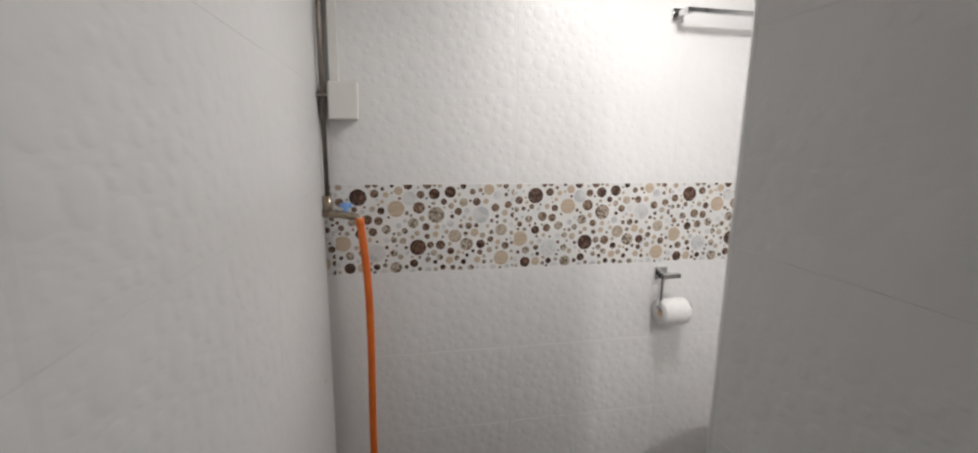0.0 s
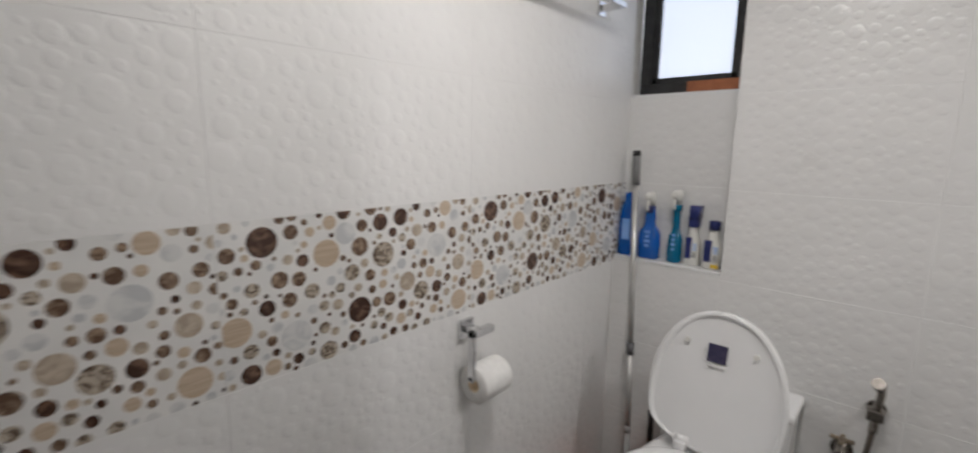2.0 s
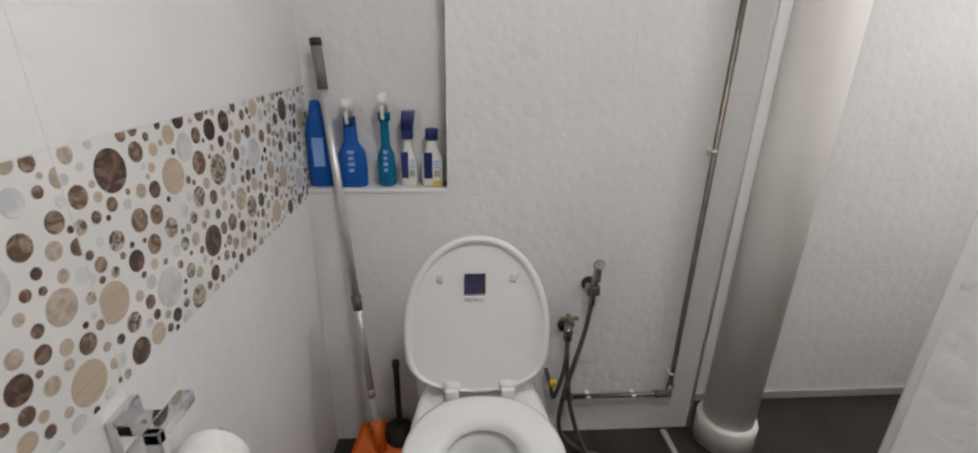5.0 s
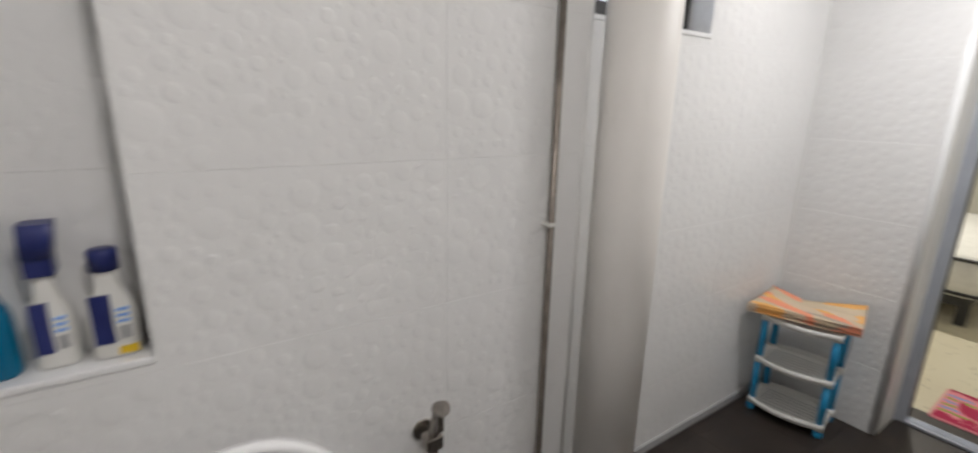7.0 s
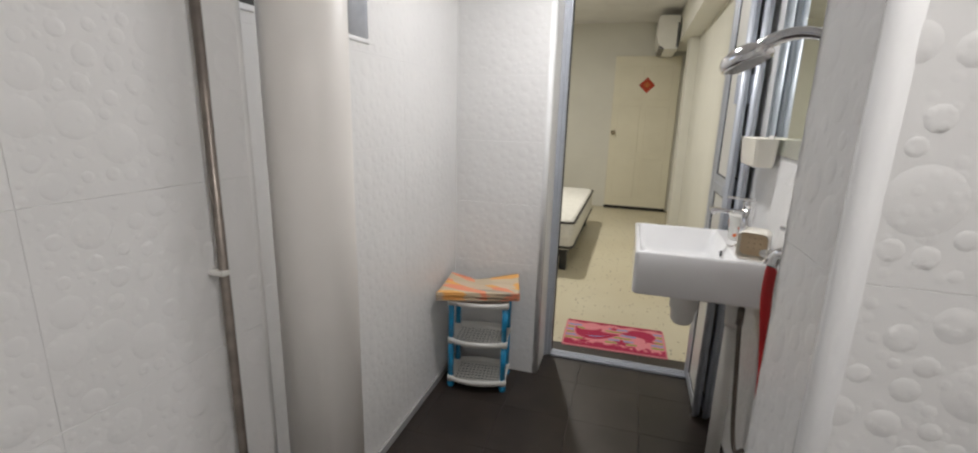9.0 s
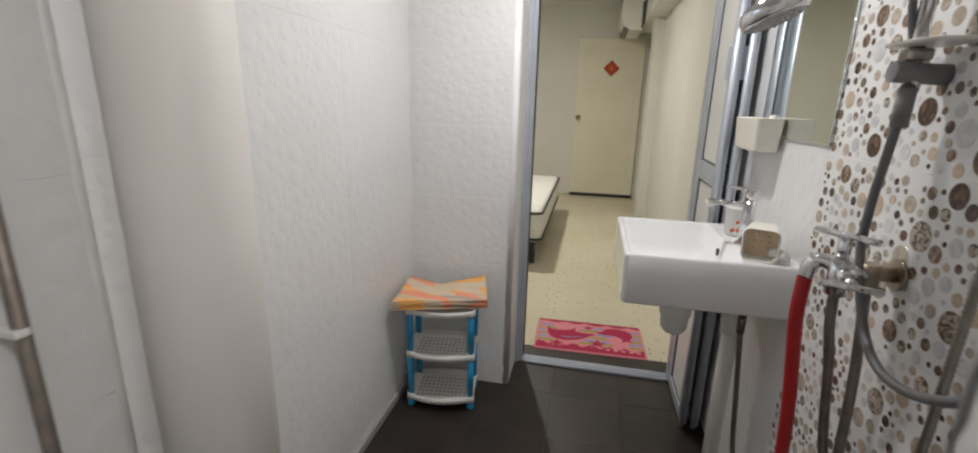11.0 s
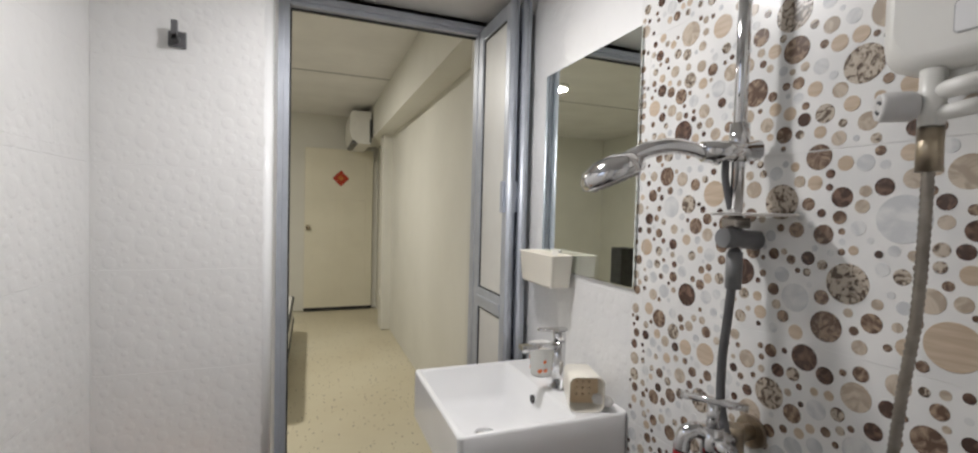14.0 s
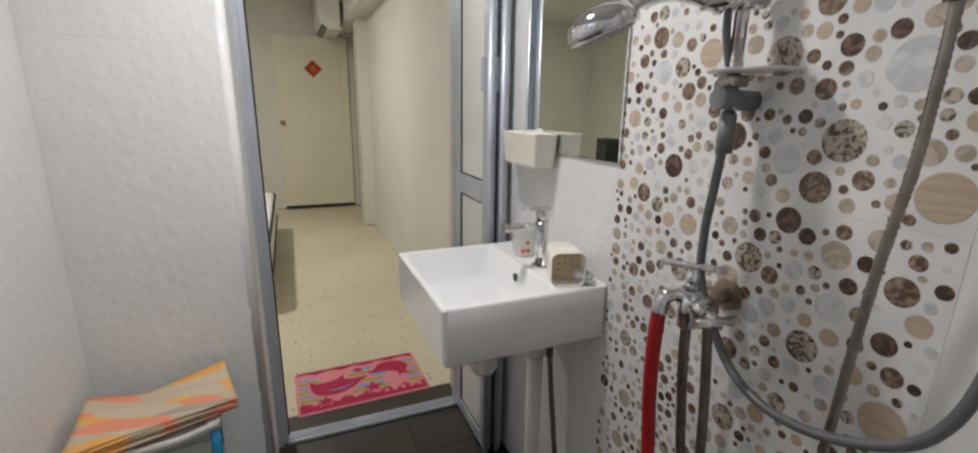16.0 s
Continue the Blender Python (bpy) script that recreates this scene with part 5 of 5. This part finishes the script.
# ---------------------------------------------------------------- bedroom things
def bath_mat():
    """Terry mat: crimson border waves, striped ground, two leaping dolphins and a starfish; its far side towards the bedroom."""
    e = empty("bath_mat", pose(1.300, -3.282, -0.003, 0, 0, 181.5))
    W, D = 0.595, 0.362
    bm = bm_loft([[(a, b, 0.0) for a, b in rounded(W, D, 0.012)], [(a, b, 0.007) for a, b in rounded(W, D, 0.012)], [(a, b, 0.009) for a, b in rounded(W - 0.01, D - 0.01, 0.01)]])
    add(bm, "pile", M_PINK, e)
    for k, mat in enumerate((M_MBLUE, M_MGREEN, M_MBLUE, M_MGREEN, M_MBLUE, M_MGREEN)):
        v = 0.105 - 0.037 * k
        for x0, x1 in ((-0.285, -0.20 + 0.02 * (k % 3)), (-0.03 - 0.02 * (k % 2), 0.10 + 0.015 * (k % 3)), (0.215, 0.285)):
            bm = bmesh.new()
            n = 8
            top = [(x0 + (x1 - x0) * i / n, v + 0.008 + 0.003 * math.sin(i * 1.3 + k), 0.0096) for i in range(n + 1)]
            bm.faces.new([bm.verts.new(p) for p in ([(x, y - 0.017, z) for x, y, z in top] + top[::-1])])
            add(bm, "stripe", mat, e)

    def patch(pts, name, mat, z, smooth=True):
        bm = bmesh.new()
        if smooth:
            pts = [(p.x, p.y) for p in spline([(x, y, 0) for x, y in pts] + [(*pts[0], 0)], 4)[:-1]]
        f = bm.faces.new([bm.verts.new((x, y, z)) for x, y in pts])
        bm.normal_update()
        if f.normal.z < 0:
            f.normal_flip()
        bmesh.ops.triangulate(bm, faces=[f])
        return add(bm, name, mat, e)

    fish = [(-0.235, 0.085), (-0.210, 0.052), (-0.16, 0.050), (-0.11, 0.060), (-0.075, 0.090), (-0.075, 0.052), (-0.03, 0.038), (0.035, 0.035), (0.005, 0.006), (-0.055, -0.044), (-0.13, -0.070), (-0.20, -0.050), (-0.230, 0.0)]
    leap = [(0.035, 0.060), (0.075, 0.078), (0.105, 0.118), (0.165, 0.130), (0.225, 0.105), (0.245, 0.055), (0.225, 0.005), (0.250, -0.025), (0.205, -0.012), (0.180, -0.030), (0.186, 0.002), (0.160, 0.030), (0.115, 0.042), (0.075, 0.042)]
    for shape, z in ((fish, 0.0102), (leap, 0.0103)):
        mx, my = sum(p[0] for p in shape) / len(shape), sum(p[1] for p in shape) / len(shape)
        patch([(mx + (x - mx) * 1.07, my + (y - my) * 1.14) for x, y in shape], "outline", M_PINK, z - 0.0003)
        patch(shape, "dolphin", M_CRIMSON, z)
    patch([(-0.17, -0.022), (-0.12, -0.036), (-0.07, -0.022), (-0.02, 0.006), (-0.06, -0.012), (-0.12, -0.026)], "belly", M_MBLUE, 0.0106)
    wave = [(-0.288 + 0.0262 * i, 0.150 + 0.010 * math.sin(1.35 * i)) for i in range(23)]
    patch([(0.288, 0.176), (-0.288, 0.176)] + wave, "wave", M_CRIMSON, 0.0104, False)
    low = [(-0.288 + 0.0131 * i, -0.112 + 0.014 * math.sin(0.9 * i) + 0.006 * math.sin(2.3 * i)) for i in range(45)]
    patch([(0.288, -0.170), (-0.288, -0.170)] + low, "wave", M_CRIMSON, 0.0104, False)
    for cx, cy, r in ((0.045, -0.075, 0.052), (-0.175, -0.108, 0.042), (0.0, 0.105, 0.030)):
        star = [(cx + q * math.cos(0.628 * k + 0.3), cy + q * math.sin(0.628 * k + 0.3)) for k, q in enumerate((r, r * 0.42) * 5)]
        patch([(cx + (x - cx) * 1.18, cy + (y - cy) * 1.18) for x, y in star], "outline", M_PINK, 0.0107, False)
        patch(star, "star", M_CRIMSON, 0.0110, False)
    for i in range(5):
        cx = 0.10 + 0.04 * i
        patch([(cx + 0.012 * math.cos(1.047 * k), -0.128 + 0.012 * math.sin(1.047 * k)) for k in range(6)], "bubble", M_PINK, 0.0107)
    tagged(e, "pink and crimson terry bath mat with striped sea motif", "mat")


bath_mat()


def bedroom_door():
    e = empty("bedroom_door", pose(1.20, -7.70, 0.02))
    W, H = 0.86, 2.12
    add(bm_box(-W / 2, 0.0, 0.02, W / 2, 0.045, H, 0.004), "slab", M_DOOR, e)
    for x0, x1 in ((-0.34, -0.04), (0.04, 0.34)):
        for z0, z1 in ((0.15, 0.72), (0.80, 1.45), (1.55, 1.98)):
            bm = bm_box(x0, 0.044, z0, x1, 0.049, z1, 0.004)
            add(bm, "moulding", M_DOOR, e)
    add(bm_box(-W / 2, 0.005, -0.018, W / 2, 0.05, 0.02), "sweep", M_BLACK, e)
    bm = bm_lathe([(0.03, 0), (0.03, 0.008), (0.012, 0.012), (0.012, 0.035), (0.028, 0.045), (0.028, 0.06), (0, 0.066)], 24)
    add(bm, "knob", M_BRASS, e, Matrix.Translation((0.385, 0.045, 1.08)) @ pose(0, 0, 0, -90, 0, 0))
    tagged(e, "closed cream painted panel door with a brass knob", "door")
    s = empty("door_sign", pose(1.185, -7.645, 1.755, 90, 0, 180) @ pose(0, 0, 0, 0, 0, 45))
    add(bm_box(-0.075, -0.075, 0, 0.075, 0.075, 0.002), "paper", M_SIGNRED, s)
    for k in range(4):
        add(bm_box(-0.03, -0.026 + 0.016 * k, 0.002, 0.03, -0.019 + 0.016 * k, 0.0028), "print", M_GOLD, s)
    add(bm_box(-0.004, -0.03, 0.0028, 0.004, 0.035, 0.0032), "print", M_GOLD, s)
    tagged(s, "red diamond paper charm with gold mark on the door", "sign")


bedroom_door()


def air_conditioner():
    e = empty("air_conditioner", Matrix.Translation((0.90, -7.22, 2.12)))
    prof = [(0.0, 0.0), (0.14, 0.0), (0.22, 0.06), (0.245, 0.14), (0.24, 0.34), (0.21, 0.375), (0.0, 0.375)]
    rings = [[(p, y, z) for p, z in prof] for y in (-0.42, 0.42)]
    add(bm_loft(rings, smooth=False), "casing", M_WHITE, e)
    add(bm_box(0.14, -0.38, 0.006, 0.212, 0.38, 0.04, 0.004), "louvre", M_GREY, e)
    add(bm_box(0.0, 0.4195, 0.02, 0.02, 0.424, 0.29), "seam", M_GREY, e)
    tagged(e, "white split air conditioner high on the wall", "air conditioner")


air_conditioner()


def bed():
    x0, x1, y0, y1 = 1.71, 2.75, -6.35, -4.42
    parts = []
    rings = []
    for z, g in ((0.19, 0.02), (0.205, 0.0), (0.43, 0.0), (0.455, 0.03)):
        rings.append([((x0 + x1) / 2 + a, (y0 + y1) / 2 + b, z) for a, b in rounded(x1 - x0 - 2 * g, y1 - y0 - 2 * g, 0.06)])
    parts.append(add(bm_loft(rings), "mattress", M_MATT))
    for z in (0.215, 0.432):
        pts = [((x0 + x1) / 2 + a, (y0 + y1) / 2 + b, z) for a, b in rounded(x1 - x0 + 0.004, y1 - y0 + 0.004, 0.06)]
        parts.append(add(bm_tube(pts + pts[:1], 0.011, 8), "piping", M_BLACK))
    parts.append(add(bm_box(x0 + 0.05, y0 + 0.05, 0.12, x1 - 0.05, y1 - 0.05, 0.192, 0.01), "base", M_BLACK))
    for x in (x0 + 0.08, x1 - 0.08):
        for y in (y0 + 0.08, y1 - 0.08):
            parts.append(add(bm_box(x - 0.03, y - 0.03, -0.003, x + 0.03, y + 0.03, 0.125, 0.006), "leg", M_BLACK))
    thing("bed", ((x0 + x1) / 2, (y0 + y1) / 2, 0), parts, "bare white mattress with black piping on a dark base", "bed")


bed()

bm = bm_box(0.80, -6.60, 0.36, 0.812, -6.53, 0.44, 0.003)
single(bm, "wall_socket", M_WHITE, (0.806, -6.565, 0.36), "white wall socket on the pillar", "socket")
single(bm_box(3.0, -5.15, -0.0045, 3.17, -4.98, 1.04, 0.01), "speaker", M_BLACK, (3.085, -5.06, -0.0045), "black upright loudspeaker on the bedroom floor", "speaker")

# ---------------------------------------------------------------- tiles
MESH = {}
BAND = [(0.076, 0.258, 0.027, 0), (0.197, 0.219, 0.027, 1), (0.329, 0.196, 0.027, 2), (0.377, 0.273, 0.019, 0), (0.510, 0.281, 0.018, 1), (0.267, 0.086, 0.027, 0), (0.433, 0.092, 0.022, 2),
        (0.343, 0.092, 0.016, 3), (0.193, 0.019, 0.019, 2), (0.556, 0.040, 0.026, 1), (0.023, 0.106, 0.026, 1), (0.043, 0.021, 0.018, 0), (0.483, 0.194, 0.028, 4), (0.130, 0.070, 0.029, 4),
        (0.103, 0.184, 0.016, 3), (0.139, 0.179, 0.014, 3), (0.164, 0.150, 0.015, 2), (0.148, 0.213, 0.012, 0), (0.278, 0.265, 0.013, 3), (0.404, 0.207, 0.013, 3), (0.533, 0.218, 0.014, 3), (0.378, 0.070, 0.012, 0), (0.461, 0.132, 0.014, 1)]


def bubbles(lo_x, hi_x, lo_z, hi_z):
    """Centre, radius of the raised bubbles of one 0.6 x 0.3 tile that touch the given piece of it."""
    if "bubbles" not in MESH:
        rnd = random.Random(11)
        put = [(x, z, r) for x, z, r, k in BAND]
        for r in [0.026] * 4 + [0.018] * 12 + [0.0135] * 34 + [0.0095] * 70 + [0.0062] * 90:
            r *= rnd.uniform(0.85, 1.15)
            for _ in range(12):
                x, z = rnd.uniform(r + 0.002, 0.598 - r), rnd.uniform(r + 0.002, 0.298 - r)
                if all((x - p[0]) ** 2 + (z - p[1]) ** 2 > (r + p[2] + 0.0025) ** 2 for p in put):
                    put.append((x, z, r))
                    break
        MESH["bubbles"] = put
    return [p for p in MESH["bubbles"] if lo_x - p[2] < p[0] < hi_x + p[2] and lo_z - p[2] < p[1] < hi_z + p[2]]


def tile_mesh(w, h, mat, u=0.0, v=0.0):
    """A tile lying in xz, its face towards -y at y = 0, chamfered edges; the white ones carry raised bubbles."""
    key = (round(w, 3), round(h, 3), mat.name, round(u, 3), round(v, 3))
    if key in MESH:
        return MESH[key]
    c = 0.00025
    bm = bmesh.new()
    if mat is M_TILE:
        for x, z, r in bubbles(u, u + w, v, v + h):
            n = 16 if r > 0.014 else 10 if r > 0.008 else 7
            top = -min(0.00095, 0.0002 + 0.032 * r)
            steps = ((1.0, 0.0001), (0.82, 0.58 * top), (0.5, 0.92 * top)) if r > 0.008 else ((1.0, 0.0001), (0.6, 0.75 * top))
            rings = [[bm.verts.new((x - u + q * r * math.cos(2 * math.pi * i / n), y, z - v + q * r * math.sin(2 * math.pi * i / n))) for i in range(n)] for q, y in steps]
            for a, b in zip(rings, rings[1:]):
                for i in range(n):
                    bm.faces.new((a[i], a[(i + 1) % n], b[(i + 1) % n], b[i])).smooth = True
            tip = bm.verts.new((x - u, top, z - v))
            for i in range(n):
                bm.faces.new((rings[-1][i], rings[-1][(i + 1) % n], tip)).smooth = True
        for co, no in (((c, 0, 0), (-1, 0, 0)), ((w - c, 0, 0), (1, 0, 0)), ((0, 0, c), (0, 0, -1)), ((0, 0, h - c), (0, 0, 1))):
            bmesh.ops.bisect_plane(bm, geom=list(bm.verts) + list(bm.edges) + list(bm.faces), plane_co=co, plane_no=no, clear_outer=True)
    P = [bm.verts.new(p) for p in ((0, T, 0), (w, T, 0), (w, T, h), (0, T, h), (0, c, 0), (w, c, 0), (w, c, h), (0, c, h), (c, 0, c), (w - c, 0, c), (w - c, 0, h - c), (c, 0, h - c))]
    for f in ((8, 9, 10, 11), (4, 5, 9, 8), (5, 6, 10, 9), (6, 7, 11, 10), (7, 4, 8, 11), (0, 1, 5, 4), (1, 2, 6, 5), (2, 3, 7, 6), (3, 0, 4, 7)):
        bm.faces.new([P[i] for i in f])
    MESH[key] = mesh_of(bm, "tile", mat)
    return MESH[key]


def lay(parent, origin, turn, length, z0, z1, mat=M_TILE, first=0.0, print_of=None, skip=None):
    """Tiles 0.6 x 0.3 on a wall: origin is the left end seen from the room, turn its heading (0 faces -y)."""
    W, H, J = 0.6, 0.3, 0.0003
    rot = pose(origin[0], origin[1], 0, 0, 0, turn)
    rows = [r * H - 0.018 for r in range(-1, 9)]
    for r in rows:
        a, b = max(r + J / 2, z0), min(r + H - J / 2, z1)
        if b - a < 0.008:
            continue
        u = -first
        while u < length - 0.004:
            c, d = max(u + J / 2, 0.0), min(u + W - J / 2, length)
            if d - c > 0.006 and not (skip and skip(c, a)):
                ob = new("tile", tile_mesh(d - c, b - a, mat, c - u, a - r))
                ob.parent = parent
                ob.matrix_basis = rot @ Matrix.Translation((c, 0, a))
                if print_of:
                    print_of(ob, u, c, d, r, a, b)
            u += W


def discs(spots, c, d, a, b, seed, grow=1.0, whole=False):
    """Printed round pebbles on one tile: fixed spots, then random filling, cut at the tile's edges."""
    rnd = random.Random(seed)
    put = [s for s in spots if c - s[2] < s[0] < d + s[2] and a - s[2] < s[1] < b + s[2]]
    sizes = [0.02] * 6 + [0.0135] * 26 + [0.0100] * 64 + [0.0070] * 110 + [0.0045] * 80
    area = (d - c) * (b - a) / 0.18
    for r in sizes:
        if rnd.random() > area:
            continue
        r *= rnd.uniform(0.85, 1.15) * grow
        for _ in range(14):
            q = r + 0.0015 if whole else 0.0
            if d - c <= 2 * q or b - a <= 2 * q:
                break
            x, y = rnd.uniform(c + q, d - q), rnd.uniform(a + q, b - q)
            if all((x - p[0]) ** 2 + (y - p[1]) ** 2 > (r + p[2] + 0.0036) ** 2 for p in put):
                k = rnd.choice((0, 3, 3, 2, 4, 5, 4, 1, 5) if r > 0.006 else (0, 0, 3, 3, 4, 4, 5))
                put.append((x, y, r, k))
                break
    bm = bmesh.new()
    for x, y, r, k in put:
        n = 26 if r > 0.018 else 18 if r > 0.008 else 12
        ring = [bm.verts.new((x - c + r * math.cos(2 * math.pi * i / n), -0.0006, y - a + r * math.sin(2 * math.pi * i / n))) for i in range(n)]
        rim = [bm.verts.new((x - c + 1.02 * r * math.cos(2 * math.pi * i / n), -0.0001, y - a + 1.02 * r * math.sin(2 * math.pi * i / n))) for i in range(n)]
        bm.faces.new(ring).material_index = k
        for i in range(n):
            bm.faces.new((rim[i], rim[(i + 1) % n], ring[(i + 1) % n], ring[i])).material_index = k
    for co, no in (((0.001, 0, 0), (-1, 0, 0)), ((d - c - 0.001, 0, 0), (1, 0, 0)), ((0, 0, 0.001), (0, 0, -1)), ((0, 0, b - a - 0.001), (0, 0, 1))):
        bmesh.ops.bisect_plane(bm, geom=list(bm.verts) + list(bm.edges) + list(bm.faces), plane_co=co, plane_no=no, clear_outer=True)
    return mesh_of(bm, "pebble_print", DISC)


SHOWER = [(0.373, 1.404, 0.032, 2), (0.603, 1.227, 0.034, 1), (0.423, 1.160, 0.023, 0), (0.480, 1.285, 0.033, 2), (0.366, 1.082, 0.029, 2), (0.228, 1.107, 0.024, 1), (0.234, 1.421, 0.028, 1), (0.104, 1.462, 0.023, 3),
          (0.046, 1.303, 0.021, 1), (0.096, 1.148, 0.022, 3), (0.305, 1.281, 0.026, 0), (0.477, 0.972, 0.028, 2), (0.364, 0.770, 0.027, 2), (0.584, 1.102, 0.022, 3), (0.545, 1.38, 0.036, 4), (0.380, 1.710, 0.034, 2),
          (0.488, 1.598, 0.031, 2), (0.431, 1.472, 0.022, 3), (0.238, 1.738, 0.024, 1), (0.315, 1.595, 0.027, 3), (0.056, 1.618, 0.020, 1), (0.597, 0.917, 0.033, 1), (0.579, 1.026, 0.018, 0)]
PRINTS = {}


def band_print(ob, u, c, d, r, a, b):
    key = (round(c - u, 3), round(d - u, 3))
    if key not in PRINTS:
        PRINTS[key] = discs([(x, z, q, k) for x, z, q, k in BAND], c - u, d - u, a - r, b - r, 11)
    p = new("pebble_print", PRINTS[key])
    p.parent = ob
    tagged(p, "brown, tan and grey pebble discs", kind="stuff")


def shower_print(ob, u, c, d, r, a, b):
    p = new("pebble_print", discs([(x, z, q * 0.88, k) for x, z, q, k in SHOWER], c, d, a, b, int(r * 1000 + c * 50) + 7, 1.04, True))
    p.parent = ob
    tagged(p, "brown, tan and grey pebble discs", kind="stuff")


BZ0, BZ1 = 0.882, 1.182
N = WALLS["wall_north"]
lay(N, (-0.03, 0), 0, 2.09, 0.0, BZ0, first=0.57)
lay(N, (-0.03, 0), 0, 2.09, BZ0, BZ1, M_PRINT, 0.57, band_print)
lay(N, (-0.03, 0), 0, 2.09, BZ1, CEIL, first=0.57)
lay(WALLS["wall_west"], (-0.03, -2.85), 90, 2.85, 0, CEIL, first=0.2)
lay(WALLS["wall_toilet"], (X1, -0.392), -90, 1.266 - 0.392 - 0.012, 0, CEIL, first=0.1)
lay(WALLS["wall_toilet"], (2.0645, -0.392 + 0.0), 180, 2.0645 - X1 - 0.001, LEDGE, CEIL)
lay(WALLS["wall_under_niche"], (X1, 0), -90, 0.392, 0, LEDGE - 0.013)
lay(WALLS["wall_niche_back"], (2.06, 0), -90, 0.392, LEDGE, 1.496)
lay(WALLS["wall_over_window"], (2.06, 0), -90, 0.392, 2.06, CEIL)
lay(WALLS["wall_toilet"], (X1 + 0.012, -1.266), 0, XA - X1 - 0.012, 0, CEIL)
lay(WALLS["wall_east_low"], (XA, -1.266), -90, -YB - 1.266, 0, 1.508, first=0.3)
lay(WALLS["wall_east_pier"], (XA, -1.925), -90, -YB - 1.925, 1.508, CEIL)
lay(WALLS["wall_east_top"], (XA, -1.266), -90, 1.925 - 1.266, 2.06, CEIL)
lay(WALLS["wall_south"], (XA, YB), 180, XA - 1.688, 0, CEIL)
lay(WALLS["wall_south"], (1.668, YB - 0.02), -90, -0.02 - YD + YB, 0, CEIL)
P = WALLS["wall_partition"]
lay(P, (XS, YD), 90, -2.045 - YD, 0, CEIL, first=0.3)
lay(P, (XS, -2.045), 90, 0.637, 0, CEIL, M_PRINT, 0.563, shower_print)
lay(P, (XS, -1.408), 90, 1.408 - 1.119, 0, CEIL)
lay(P, (0.671, -0.9845), -90, 1.9, 0, CEIL)
Q = WALLS["wall_partition_end"]
lay(Q, (1.13, -1.119), 90, 0.1345, 0, CEIL, first=0.45)
lay(Q, (1.1155, -0.97), 180, 0.43, 0, CEIL, first=0.1)
lay(Q, (XS + T, -1.119), 0, 1.13 - XS - T, 0, CEIL)

# floor tiles and the dark strip behind the threshold
for i in range(8):
    for j in range(11):
        x0, y0 = -0.04 + 0.3 * i, -0.0 - 0.3 * (j + 1)
        c, d = x0 + 0.0004, min(x0 + 0.2996, 2.3)
        a, b = max(y0 + 0.0004, -3.118), y0 + 0.2996
        if b - a < 0.01:
            continue
        key = (round(d - c, 3), round(b - a, 3), "floor")
        if key not in MESH:
            MESH[key] = mesh_of(bm_box(0, 0, -0.008, d - c, b - a, 0, 0.0006, 1), "floor_tile", M_FLOOR)
        ob = new("floor_tile", MESH[key])
        ob.parent = FLOOR
        ob.matrix_basis = Matrix.Translation((c, a, 0))
